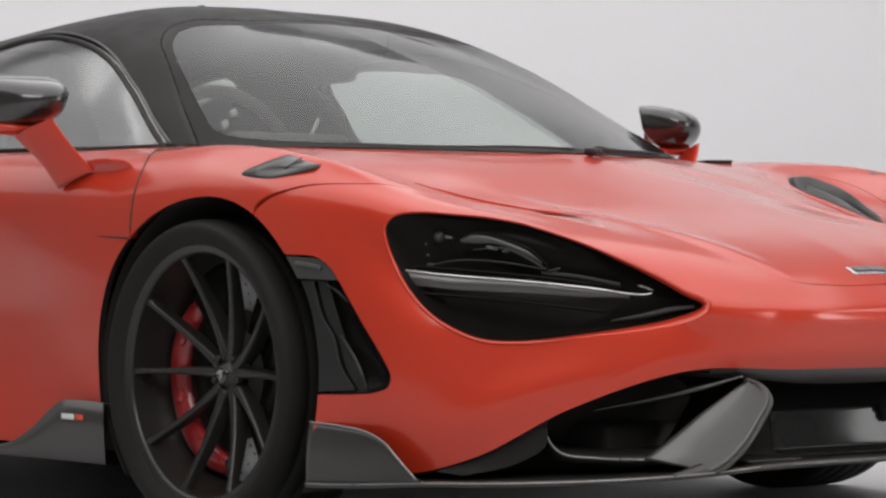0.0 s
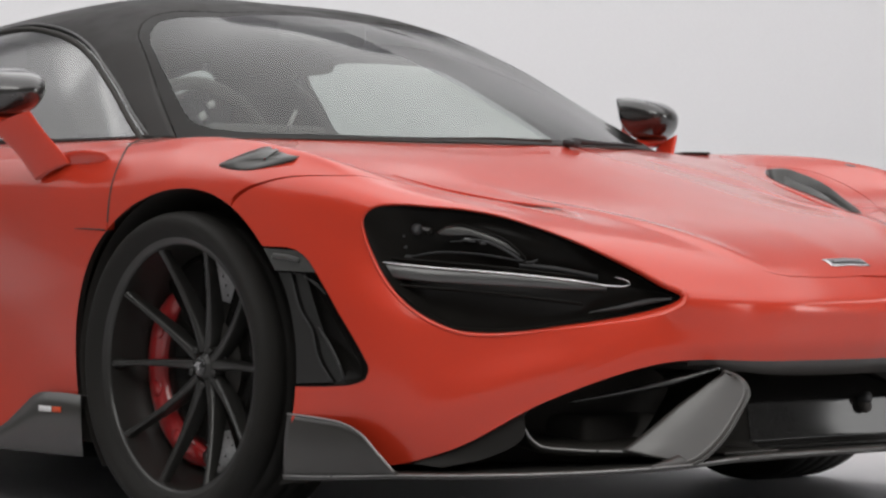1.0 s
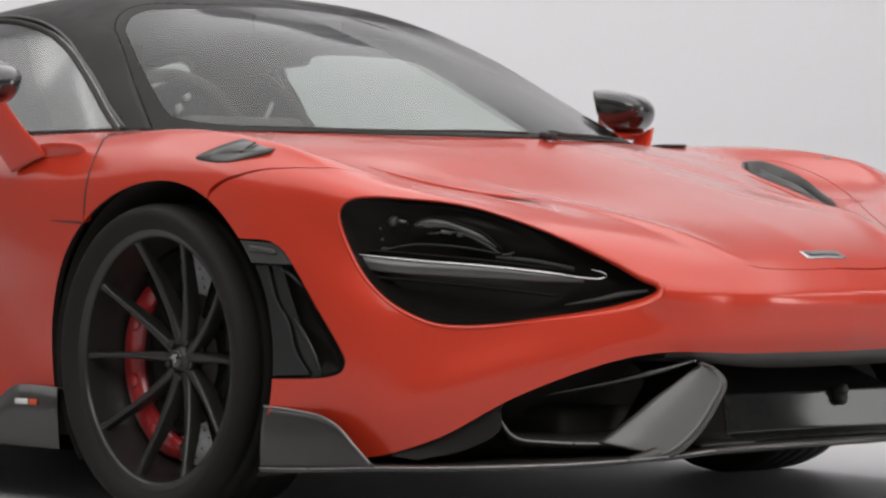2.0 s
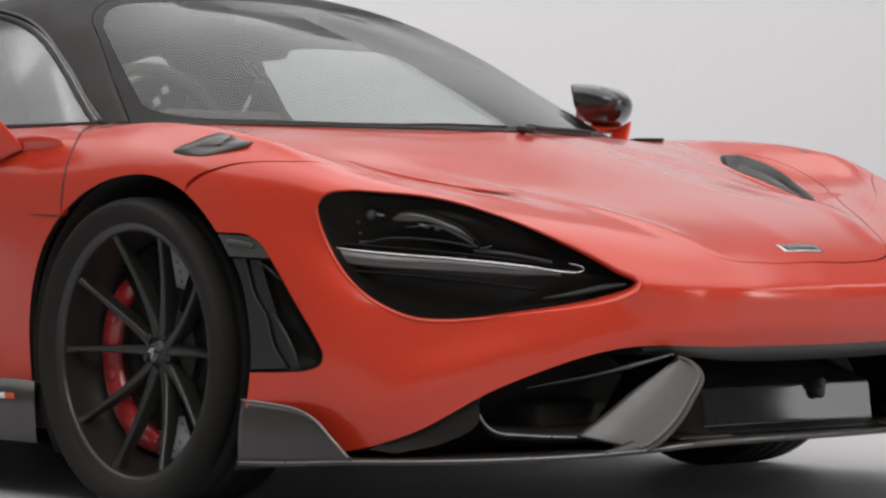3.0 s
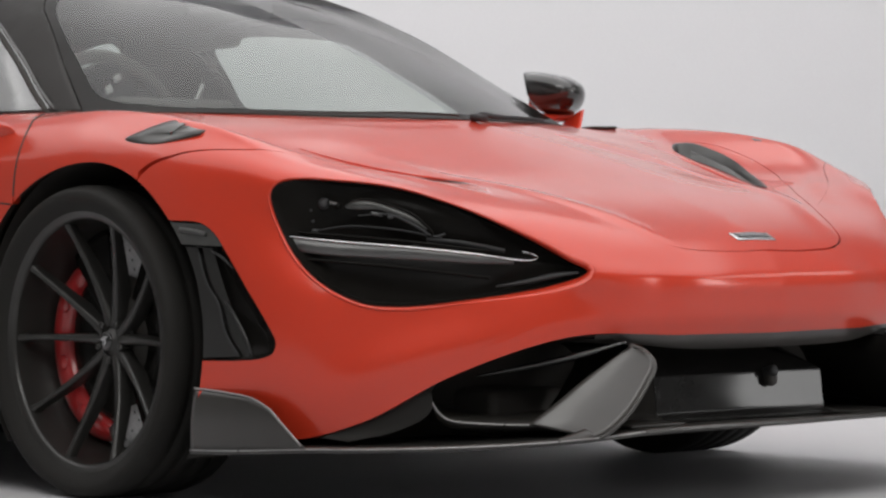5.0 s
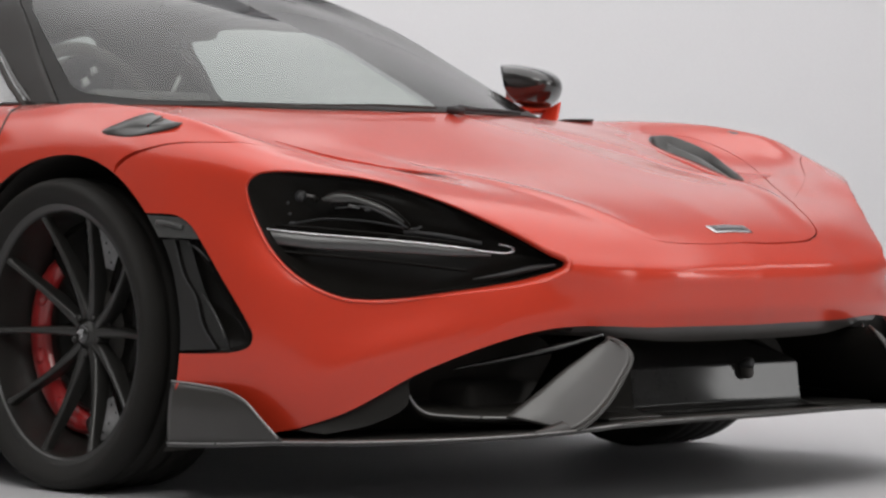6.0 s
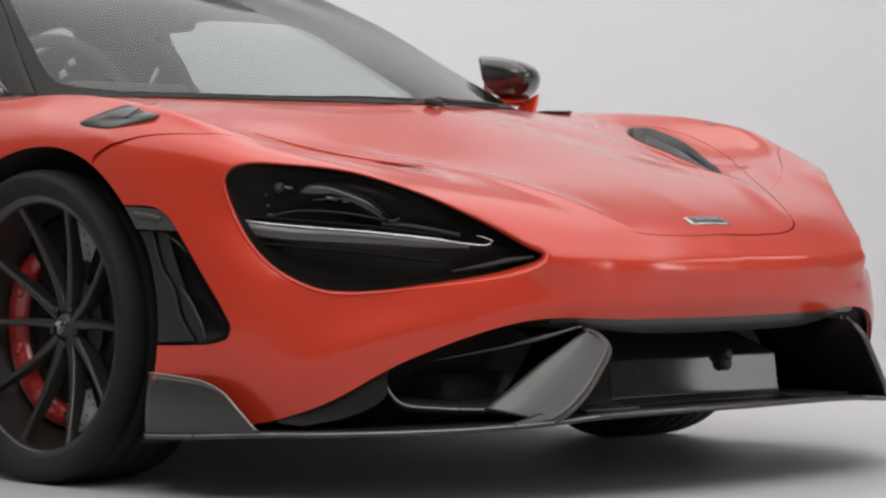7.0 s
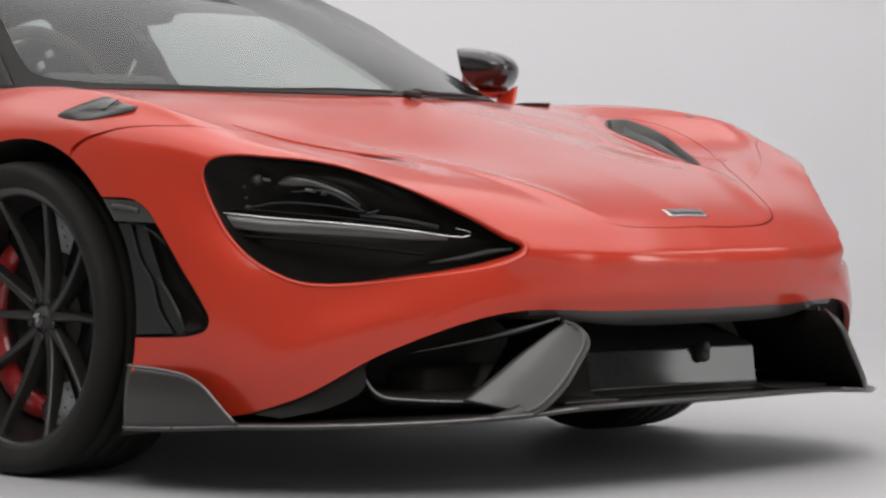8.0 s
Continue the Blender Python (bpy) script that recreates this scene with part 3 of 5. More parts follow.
for flip in (False, True):
    bm = grid(SHELL)
    cut(bm, lambda p: np.where(p[:, 2] > 0.49, bonnet_in(PLAN(p)), -1.0) - lid_gap(p, flip))
    cut(bm, lambda p: -slot_in(PLAN(p)))
    turned_in(bm)
    if flip:
        for v in bm.verts:
            v.co.y = -v.co.y
        bmesh.ops.reverse_faces(bm, faces=bm.faces)
        bonnet_mesh = join(bonnet_mesh, bm)
    else:
        bonnet_mesh = bm

    bm = grid(SHELL)
    cut(bm, lambda p: p[:, 0] - 0.15)
    cut(bm, lambda p: np.where(p[:, 2] > 0.49, -bonnet_in(PLAN(p)), 1.0) - lid_gap(p, flip))
    cut(bm, lambda p: -fender_in(PLAN(p)) - wing_gap(p, flip))
    cut(bm, arch_out)
    turned_in(bm, 0.010)
    cut(bm, lambda p: -lamp_in(CORNER(p)))
    cut(bm, lambda p: -vent_in(CORNER(p)))
    if flip:
        for v in bm.verts:
            v.co.y = -v.co.y
        bmesh.ops.reverse_faces(bm, faces=bm.faces)
        bumper_mesh = join(bumper_mesh, bm)
    else:
        bumper_mesh = bm

    bm = grid(SHELL)
    cut(bm, lambda p: p[:, 0] + 0.5)
    cut(bm, lambda p: ahead_of_door(SIDE(p)) - 1.8 * GAP)
    cut(bm, lambda p: -bonnet_in(PLAN(p)) - lid_gap(p, flip))
    cut(bm, lambda p: fender_in(PLAN(p)) - wing_gap(p, flip))
    turned_in(bm, 0.014)
    cut(bm, arch_out)
    shade_as_skin(part("front_fender", bm, PAINT, car, "orange-red painted wing panel", flip=flip))

    bm = grid(SHELL)
    cut(bm, lambda p: 0.0 - p[:, 0])
    cut(bm, lambda p: -ahead_of_door(SIDE(p)) - GAP)
    cut(bm, lambda p: p[:, 0] - DOOR_REAR)
    turned_in(bm, 0.014)
    cut(bm, arch_out)
    cut(bm, lambda p: np.maximum(p[:, 2] - 0.262, -0.356 - p[:, 0]))
    shade_as_skin(part("door", bm, PAINT, car, "closed orange-red door", flip=flip))

    bm = grid(SHELL)
    cut(bm, lambda p: DOOR_REAR - 2 * GAP - p[:, 0])
    cut(bm, rear_arch_out)
    shade_as_skin(part("rear_quarter", turned_in(bm, 0.014), PAINT, car, flip=flip))

    # black backing sheet, added so that the panel gaps show dark
    inner = SHELL.copy()
    d_u, d_v = np.gradient(SHELL, axis=0), np.gradient(SHELL, axis=1)
    nrm = np.cross(d_u, d_v)
    nrm /= np.linalg.norm(nrm, axis=2)[..., None] + 1e-9
    if nrm[165, 40, 1] > 0:
        nrm = -nrm
    bm = grid(inner - 0.016 * nrm)
    cut(bm, lambda p: arch_out(p) - 0.004)
    cut(bm, lambda p: rear_arch_out(p) - 0.004)
    cut(bm, lambda p: -lamp_in(CORNER(p)) - 0.004)
    cut(bm, lambda p: -vent_in(CORNER(p)) - 0.004)
    cut(bm, lambda p: -slot_in(PLAN(p)) - 0.002)
    part("gap_backing", bm, MATT_BLACK, car, "black backing sheet behind the panel gaps", flip=flip)
for bm in (bonnet_mesh, bumper_mesh):
    bmesh.ops.remove_doubles(bm, verts=[v for v in bm.verts if abs(v.co.y) < 0.001], dist=0.0005)
bonnet = part("bonnet", bonnet_mesh, PAINT, car, "closed orange-red bonnet lid")
bumper = part("front_bumper", bumper_mesh, PAINT, car, "orange-red front bumper skin")
for ob in (bonnet, bumper):
    shade_as_skin(ob)



# ---------------------------------------------------------------- glasshouse
WINDOW = [(-0.352, 0.808), (-0.428, 0.850), (-0.563, 0.929), (-0.766, 1.023), (-0.889, 1.065), (-1.018, 1.092), (-1.171, 1.108), (-1.311, 1.102), (-1.42, 1.080), (-1.525, 1.050), (-1.53, 0.93), (-1.52, 0.845), (-1.40, 0.822), (-1.0, 0.814), (-0.7, 0.809), (-0.45, 0.806)]
window_line = np.vstack([through_points(WINDOW[:10], 50), through_points(WINDOW[9:], 40)[1:]])
window_in = inside(window_line)
QUARTER = [(-1.785, 1.084), (-1.83, 1.050), (-1.93, 1.034), (-2.03, 1.012), (-2.06, 1.046), (-1.93, 1.068)]
quarter_in = inside(through_points(QUARTER, 40, closed=True))
SCREEN_EDGE = [(-0.27, -0.742), (-0.41, -0.683), (-0.59, -0.60), (-0.70, -0.545), (-0.765, -0.47), (-0.79, -0.30), (-0.81, 0.0)]
screen_line = through_points(SCREEN_EDGE, 50)
screen_in = inside(np.vstack([screen_line, [(-0.81, 0.3), (0.4, 0.3), (0.4, -0.742)]]))
CLEAR = [(0.085, 0.0), (0.06, -0.13), (0.0, -0.30), (-0.14, -0.515), (-0.215, -0.615), (-0.265, -0.66), (-0.31, -0.676), (-0.37, -0.66), (-0.47, -0.622), (-0.58, -0.58), (-0.67, -0.535), (-0.73, -0.465), (-0.755, -0.30), (-0.775, 0.0)]
clear_in = inside(np.vstack([through_points(CLEAR, 80), [(-0.775, 0.3), (0.085, 0.3)]]))

roof_meshes, frit_meshes, clear_meshes = [], [], []
for flip in (False, True):
    bm = grid(GLASSHOUSE)
    cut(bm, lambda p: -np.where(p[:, 0] > -1.75, window_in(SIDE(p)), -1))
    cut(bm, lambda p: -quarter_in(SIDE(p)))
    cut(bm, lambda p: np.maximum(p[:, 0] + 2.14, p[:, 0] * 0 + 0.955 - p[:, 2]))
    cut(bm, lambda p: -screen_in(PLAN(p)) - 0.001)
    roof_meshes.append(turned_in(bm, 0.022))
    bm = grid(GLASSHOUSE)
    cut(bm, lambda p: screen_in(PLAN(p)) - 0.001)
    cut(bm, lambda p: -clear_in(PLAN(p)))
    frit_meshes.append(bm)
    bm = grid(GLASSHOUSE)
    cut(bm, lambda p: clear_in(PLAN(p)) + 0.0002)
    clear_meshes.append(bm)
    if flip:
        for bm in (roof_meshes[1], frit_meshes[1], clear_meshes[1]):
            for v in bm.verts:
                v.co.y = -v.co.y
            bmesh.ops.reverse_faces(bm, faces=bm.faces)
    bm = grid(GLASSHOUSE)
    cut(bm, lambda p: np.where(p[:, 0] > -1.75, window_in(SIDE(p)), -1))
    for v in bm.verts:
        v.co.y += 0.008
    pane = part("side_window", bm, SIDE_GLASS, car, "clear tinted side window", flip=flip)
    pane.visible_shadow = False
    bm = grid(GLASSHOUSE)
    cut(bm, lambda p: quarter_in(SIDE(p)))
    rear = grid(GLASSHOUSE)
    cut(rear, lambda p: np.minimum(-2.14 - p[:, 0], p[:, 2] - 0.955))
    pane = part("rear_window", rear, SIDE_GLASS, car, flip=flip)
    pane.visible_shadow = False
    pane = part("quarter_window", bm, SIDE_GLASS, car, flip=flip)
    pane.visible_shadow = False
    # bright bead and black seal round the side window
    def on_side(x, z, off=0.0):
        g = GLASSHOUSE.reshape(-1, 3)
        g = g[g[:, 1] < -0.2]
        d = (g[:, 0] - x) ** 2 + (g[:, 2] - z) ** 2
        i = np.argpartition(d, 14)[:14]
        w = np.sqrt(1 / (d[i] + 5e-5))[:, None]
        base = np.column_stack([np.ones(14), g[i, 0] - x, g[i, 2] - z])
        return np.array((x, np.linalg.lstsq(base * w, g[i, 1] * w[:, 0], rcond=None)[0][0] - off, z))
    rim = np.array([on_side(x, z, 0.002) for x, z in window_line[::2]])
    part("window_bead", tube(rim[:26], 0.0034, n=8, steps=70), ALU_DARK, car, "dull silver window bead", flip=flip)
    seal = np.array([on_side(x - 0.004, z - 0.012, -0.004) for x, z in window_line[::2]])
    part("window_seal", tube(seal[:26], 0.0065, n=8, steps=70), MATT_BLACK, car, flip=flip)
    sail = [on_side(x, z, -0.016) for x, z in ((-0.500, 0.884), (-0.392, 0.822), (-0.520, 0.815))]
    rows = [[sail[0] * (1 - k) + (sail[1] * j + sail[2] * (1 - j)) * k for j in np.linspace(0, 1, 5)] for k in np.linspace(0.02, 1, 6)]
    part("window_sail", thick(grid(rows), 0.004), TRIM, car, "black corner piece of the side window", flip=flip)
    # lining of the pillar and the roof rail inside the side window
    inner_edge = through_points([(-1.50, 1.045), (-1.38, 1.052), (-1.35, 1.067), (-1.21, 1.067), (-1.11, 1.058), (-1.00, 1.045), (-0.945, 1.025), (-0.840, 0.957), (-0.745, 0.898), (-0.672, 0.850), (-0.625, 0.815)], 60)
    outer_edge = through_points([(-1.52, 1.075), (-1.35, 1.10), (-1.17, 1.108), (-1.02, 1.095), (-0.88, 1.065), (-0.76, 1.022), (-0.56, 0.93), (-0.43, 0.852), (-0.40, 0.81)], 60)
    rows = [[on_side(*(inner_edge[i] * (1 - k) + outer_edge[i] * k), -0.022 - 0.012 * math.sin(k * np.pi)) for k in np.linspace(0, 1, 6)] for i in range(60)]
    part("pillar_lining", thick(grid(rows), 0.006), SUEDE, car, "dark lining of the windscreen pillar", flip=flip)
roof = part("roof", join(*roof_meshes), ROOF_CARBON, car, "black carbon roof and pillars")
part("windscreen_border", join(*frit_meshes), FRIT, car, "black printed windscreen border")
pane = part("windscreen", join(*clear_meshes), SCREEN, car, "clear curved windscreen")
pane.visible_shadow = False

# ---------------------------------------------------------------- headlights, side vents, bonnet slots
for flip in (False, True):
    lamp = group_part("headlight", car, "dark recessed headlight in a painted socket")
    rings = []
    for k, (share, depth) in enumerate([(0.0, 0.0), (0.15, 0.0012), (0.5, 0.006), (0.85, 0.013), (1.0, 0.020)]):
        loop = lamp_rim * (1 - share) + lamp_line * share
        upper = np.clip((loop[:, 1] - (0.50 - 0.18 * (loop[:, 0] + 0.05))) / 0.05, 0, 1) * np.clip((loop[:, 0] + 0.30) / 0.1, 0, 1)
        brow = math.sin(min(1, share * 1.25) * np.pi)
        flat_end = np.clip((loop[:, 0] + 0.335) / 0.13, 0.3, 1)
        rings.append([on_corner(s, z, depth * e - brow * (0.0015 + 0.0065 * k)) for (s, z), k, e in zip(loop, upper, flat_end)])
    part("socket_rim", grid(np.swapaxes(rings, 0, 1), closed=True), PAINT, lamp, "orange-red socket rim", flip=flip)
    edge_mid = lamp_rim * 0.75 + lamp_line * 0.25
    low = [on_corner(s, z, -0.0006) for s, z in np.vstack([edge_mid[78:], edge_mid[:4]])]
    part("socket_edge", tube(low, [0.0006, 0.0032, 0.0034, 0.0034, 0.0034, 0.0034, 0.0030, 0.0006], n=10, steps=90), PAINT, lamp, flip=flip)
    rings = []
    for share, depth in [(0.0, 0.020), (0.02, 0.034), (0.08, 0.050), (0.25, 0.066), (0.5, 0.078), (0.75, 0.084), (0.97, 0.086)]:
        loop = lamp_line * (1 - share) + lamp_mid * share
        loop[:, 1] += 0.03 * share * (1 - share) * (loop[:, 0] - lamp_mid[0])
        rings.append([on_corner(s, z, depth * np.clip((s + 0.335) / 0.13, 0.3, 1)) for s, z in loop])
    part("bowl", grid(np.swapaxes(rings, 0, 1), closed=True), LAMP_BLACK, lamp, "deep black bowl", flip=flip)

    # the light blade that crosses the socket, hooked at its front end
    def strip(path, heights, d_top, d_bottom, n=60):
        c = through_points(path, n)
        h = np.interp(np.linspace(0, 1, n), np.linspace(0, 1, len(heights)), heights)
        rows = []
        for (s, z), hh in zip(c, h):
            rows.append([on_corner(s, z, d_top + 0.012), on_corner(s, z + 0.001, d_top + 0.003), on_corner(s, z - 0.001, d_top),
                         on_corner(s, z - hh * 0.9, d_bottom), on_corner(s, z - hh, d_bottom + 0.003), on_corner(s, z - hh, d_bottom + 0.02)])
        return grid(rows)
    part("light_blade", strip([(-0.298, 0.534), (-0.20, 0.524), (-0.05, 0.512), (0.07, 0.499), (0.135, 0.490)], [0.026, 0.026, 0.023, 0.018, 0.008], 0.018, 0.024), ALU_DARK, lamp, "grey light blade", flip=flip)
    edge = [on_corner(s, z + 0.002, 0.016) for s, z in through_points([(-0.297, 0.534), (-0.20, 0.524), (-0.05, 0.512), (0.07, 0.499), (0.14, 0.489), (0.170, 0.4885), (0.180, 0.4935), (0.170, 0.500), (0.150, 0.505)], 40)]
    part("light_guide", tube(edge, [0.0014, 0.0018, 0.0018, 0.0018, 0.0022, 0.0016, 0.0006], n=8, steps=80), CHROME, lamp, "bright silver light guide", flip=flip)
    for z_off, depth, r in ((0.010, 0.030, 0.003), (-0.040, 0.034, 0.0035)):
        line = [on_corner(s, z + z_off, depth) for s, z in through_points([(-0.29, 0.535), (-0.05, 0.514), (0.09, 0.497)], 20)]
        part("inner_rail", tube(line, r, n=8, steps=40), LAMP_BLACK, lamp, flip=flip)
    # lamp module above the blade: a dark housing with a pale arched reflector and small projectors
    up_line = through_points([(-0.186, 0.594), (-0.168, 0.6045), (-0.145, 0.607), (-0.093, 0.5925), (-0.054, 0.5755), (-0.027, 0.5525)], 24)
    low_line = through_points([(-0.180, 0.588), (-0.160, 0.587), (-0.118, 0.586), (-0.075, 0.5675), (-0.049, 0.555), (-0.031, 0.546)], 24)
    rows = [[on_corner(*(up_line[i] * (1 - k) + low_line[i] * k), 0.048 - 0.004 * math.sin(k * np.pi)) for k in np.linspace(0, 1, 6)] for i in range(24)]
    part("reflector", grid(rows), REFLECTOR, lamp, "dim grey arched reflector", flip=flip)
    rim_ = [on_corner(s, z, 0.043) for s, z in np.vstack([up_line, [(-0.020, 0.545), (-0.018, 0.538), (-0.028, 0.536)]])]
    part("module_rim", tube(rim_, [0.001, 0.0022, 0.0022, 0.003, 0.002], n=6, steps=50), LAMP_BLACK, lamp, flip=flip)
    for s_, z_, w_, t_ in ((-0.205, 0.598, 0.020, -12), (-0.222, 0.604, 0.012, 8), (-0.124, 0.578, 0.022, -10), (-0.098, 0.572, 0.012, 0), (-0.255, 0.585, 0.016, 5)):
        bm = block((w_, 0.008, 0.006), Matrix.Translation(on_corner(s_, z_, 0.046)) @ pose(0, 0, 0, 0, -t_, 49.4), 0.0018, 2)
        part("module_cell", bm, ALU_DARK if w_ > 0.018 else TRIM, lamp, flip=flip)
    line = [on_corner(s, z, 0.044) for s, z in through_points([(-0.16, 0.575), (-0.10, 0.577), (-0.05, 0.555), (-0.015, 0.535), (0.005, 0.540)], 20)]
    part("module_ledge", tube(line, [0.001, 0.002, 0.003, 0.002], n=6, steps=30), TRIM, lamp, flip=flip)
    for line, tall in (([(-0.302, 0.578), (-0.27, 0.571), (-0.243, 0.567)], 0.009), ([(-0.292, 0.556), (-0.262, 0.552), (-0.235, 0.549)], 0.012), ([(-0.30, 0.552), (-0.25, 0.546), (-0.19, 0.556), (-0.10, 0.552), (0.0, 0.534)], 0.004), ([(-0.03, 0.534), (0.04, 0.527), (0.12, 0.512)], 0.010)):
        c = through_points(line, 20)
        rows = [[on_corner(s, z, 0.046), on_corner(s, z - tall * 0.5, 0.043), on_corner(s, z - tall, 0.052)] for s, z in c]
        part("module_ledge", grid(rows), TRIM, lamp, flip=flip)
    for s, z, rr in ((-0.225, 0.598, 0.011), (-0.198, 0.594, 0.008), (-0.275, 0.604, 0.007)):
        c = Vector(on_corner(s, z, 0.050))
        bm = bmesh.new()
        bmesh.ops.create_uvsphere(bm, u_segments=16, v_segments=10, radius=rr, matrix=Matrix.Translation(c))
        part("projector", bm, TRIM if rr > 0.0095 else LAMP_BLACK, lamp, flip=flip)
    lip = [on_corner(s, z, 0.030) for s, z in through_points([(0.10, 0.441), (0.16, 0.450), (0.22, 0.462), (0.258, 0.467)], 20)]
    part("corner_lip", tube(lip, [0.001, 0.004, 0.006, 0.003], n=8, steps=30), TRIM, lamp, flip=flip)

    # side vent ahead of the wheel
    vent = group_part("side_vent", car, "gloss black air duct ahead of the wheel")
    core = np.array((-0.43, 0.42))
    rings = []
    loop0 = np.vstack([through_points(VENT[1:12], 60), through_points([(-0.47, 0.296), (-0.52, 0.40), (-0.535, 0.52), (-0.525, 0.566)], 20)[1:-1]])
    for share, depth in [(0.0, 0.003), (0.02, 0.012), (0.06, 0.03), (0.3, 0.05), (0.6, 0.06), (0.98, 0.065)]:
        loop = loop0 * (1 - share) + core * share
        rings.append([on_corner(s, z, depth) for s, z in loop])
    bm = grid(np.swapaxes(rings, 0, 1), closed=True)
    cut(bm, lambda p: arch_out(p) + 0.004)
    part("duct", bm, LAMP_BLACK, vent, flip=flip)

    def plate(path_left, path_right, d_left, d_right, n=24, m=8):
        l, r_ = through_points(path_left, n), through_points(path_right, n)
        rows = [[on_corner(*(l[i] * (1 - k) + r_[i] * k), d_left * (1 - k) + d_right * k) for k in np.linspace(0, 1, m)] for i in range(n)]
        return rows
    panel_edge = [(-0.469, 0.515), (-0.450, 0.445), (-0.427, 0.406), (-0.413, 0.351), (-0.386, 0.306)]
    bm = grid(plate([(-0.53, 0.515), (-0.495, 0.45), (-0.478, 0.40), (-0.466, 0.35), (-0.458, 0.302)], panel_edge, 0.004, 0.016))
    cut(bm, lambda p: arch_out(p) + 0.002)
    part("vent_panel", bm, PANEL_BLACK, vent, "dark satin panel", flip=flip)
    lip = [on_corner(s, z, 0.0165) for s, z in panel_edge]
    part("panel_lip", tube(lip, 0.0015, n=6, steps=30), TRIM, vent, flip=flip)
    rows = plate(panel_edge, [(-0.440, 0.515), (-0.418, 0.445), (-0.404, 0.406), (-0.384, 0.366), (-0.360, 0.308)], 0.026, 0.034)
    part("vent_trough", grid(rows), GLOSS_BLACK, vent, "gloss black trough", flip=flip)
    vane = [on_corner(s, z, 0.028) for s, z in ((-0.413, 0.410), (-0.398, 0.388), (-0.383, 0.362), (-0.372, 0.338), (-0.361, 0.309))]
    part("vent_vane", tube(vane, [0.0012, 0.003, 0.0025, 0.003, 0.002], n=8, steps=30), PANEL_BLACK, vent, flip=flip)
    glint = [on_corner(s, z, 0.010) for s, z in ((-0.440, 0.507), (-0.420, 0.495), (-0.398, 0.474))]
    part("vent_brow", tube(glint, [0.0008, 0.0022, 0.0010], n=6, steps=16), PANEL_BLACK, vent, flip=flip)
    rows = plate([(-0.53, 0.563), (-0.52, 0.54), (-0.51, 0.52)], [(-0.455, 0.558), (-0.428, 0.535), (-0.418, 0.516)], 0.002, 0.006, 10, 12)
    bm = grid(rows)
    cut(bm, lambda p: arch_out(p) + 0.002)
    part("side_marker", bm, MARKER, vent, "smoked grey side marker", flip=flip)
    bar = [on_corner(s, z, 0.0015) for s, z in ((-0.503, 0.548), (-0.478, 0.545), (-0.452, 0.539))]
    part("marker_bar", tube(bar, 0.005, n=8, steps=16), REFLECTOR, vent, flip=flip)

    # slot in the bonnet: a black tray with a fin
    tray = group_part("bonnet_vent", car, "black slotted bonnet vent")
    flat_b = SHELL.reshape(-1, 3)
    flat_b = flat_b[(flat_b[:, 0] > 0) & (flat_b[:, 2] > 0.5)]

    def on_top(x, y, sink=0.0):
        d = (flat_b[:, 0] - x) ** 2 + (flat_b[:, 1] - y) ** 2
        i = np.argsort(d)[:6]
        w = 1 / (d[i] + 1e-6)
        return np.array((x, y, (flat_b[i, 2] * w).sum() / w.sum() - sink))
    slot_mid = np.array((0.34, -0.65))
    rings = [[on_top(*(slot_line[i] * (1 - k) + slot_mid * k), dep) for i in range(60)] for k, dep in ((-0.01, -0.001), (0.03, 0.0), (0.06, 0.02), (0.3, 0.035), (0.97, 0.045))]
    part("vent_tray", grid(np.swapaxes(rings, 0, 1), closed=True), CARBON, tray, flip=flip)
    fin = through_points([(0.17, -0.71), (0.32, -0.672), (0.45, -0.588), (0.575, -0.487)], 20)
    rows = [[on_top(x, y, 0.035), on_top(x, y, 0.006), on_top(x + 0.006, y + 0.012, 0.004), on_top(x + 0.01, y + 0.016, 0.035)] for x, y in fin]
    part("vent_fin", grid(rows), CARBON, tray, flip=flip)

    lip = [on_top(x, y_, -0.0005) for x, y_ in through_points([(0.25, -0.578), (0.38, -0.540), (0.50, -0.482), (0.60, -0.425)], 20)]
    part("vent_lip", tube(lip, [0.0006, 0.0025, 0.0035, 0.003, 0.0006], n=8, steps=40), PAINT, tray, "raised painted lip beside the vent", flip=flip)

    # louvre on the wing
    louvre = group_part("wing_louvre", car, "black carbon louvre set into the wing")
    lou = through_points(LOUVRE, 48, closed=True)
    mid = np.array((-0.525, 0.735))

    def on_wing(s, z, lift=0.0):
        g = FLAT[(FLAT[:, 0] > 0.0) & (FLAT[:, 0] < 0.5) & (FLAT[:, 1] < -0.8)]
        q = CORNER(g)
        d = ((q - (s, z)) ** 2).sum(1)
        i = np.argpartition(d, 24)[:24]
        w = np.sqrt(1 / (d[i] + 2e-4))[:, None]
        base = np.column_stack([np.ones(24), q[i] - (s, z)])
        p = np.linalg.lstsq(base * w, g[i] * w, rcond=None)[0][0]
        return p + lift * np.array((0.45, -0.55, 0.70))
    rings = [[on_wing(*(lou[i] * (1 - k) + mid * k), lift * (0.35 + 0.65 * np.clip((lou[i][1] - 0.716) / 0.03, 0, 1))) for i in range(48)] for k, lift in ((0.0, -0.006), (0.0, 0.006), (0.06, 0.010), (0.5, 0.008), (0.97, 0.007))]
    part("louvre_panel", grid(np.swapaxes(rings, 0, 1), closed=True), CARBON, louvre, flip=flip)


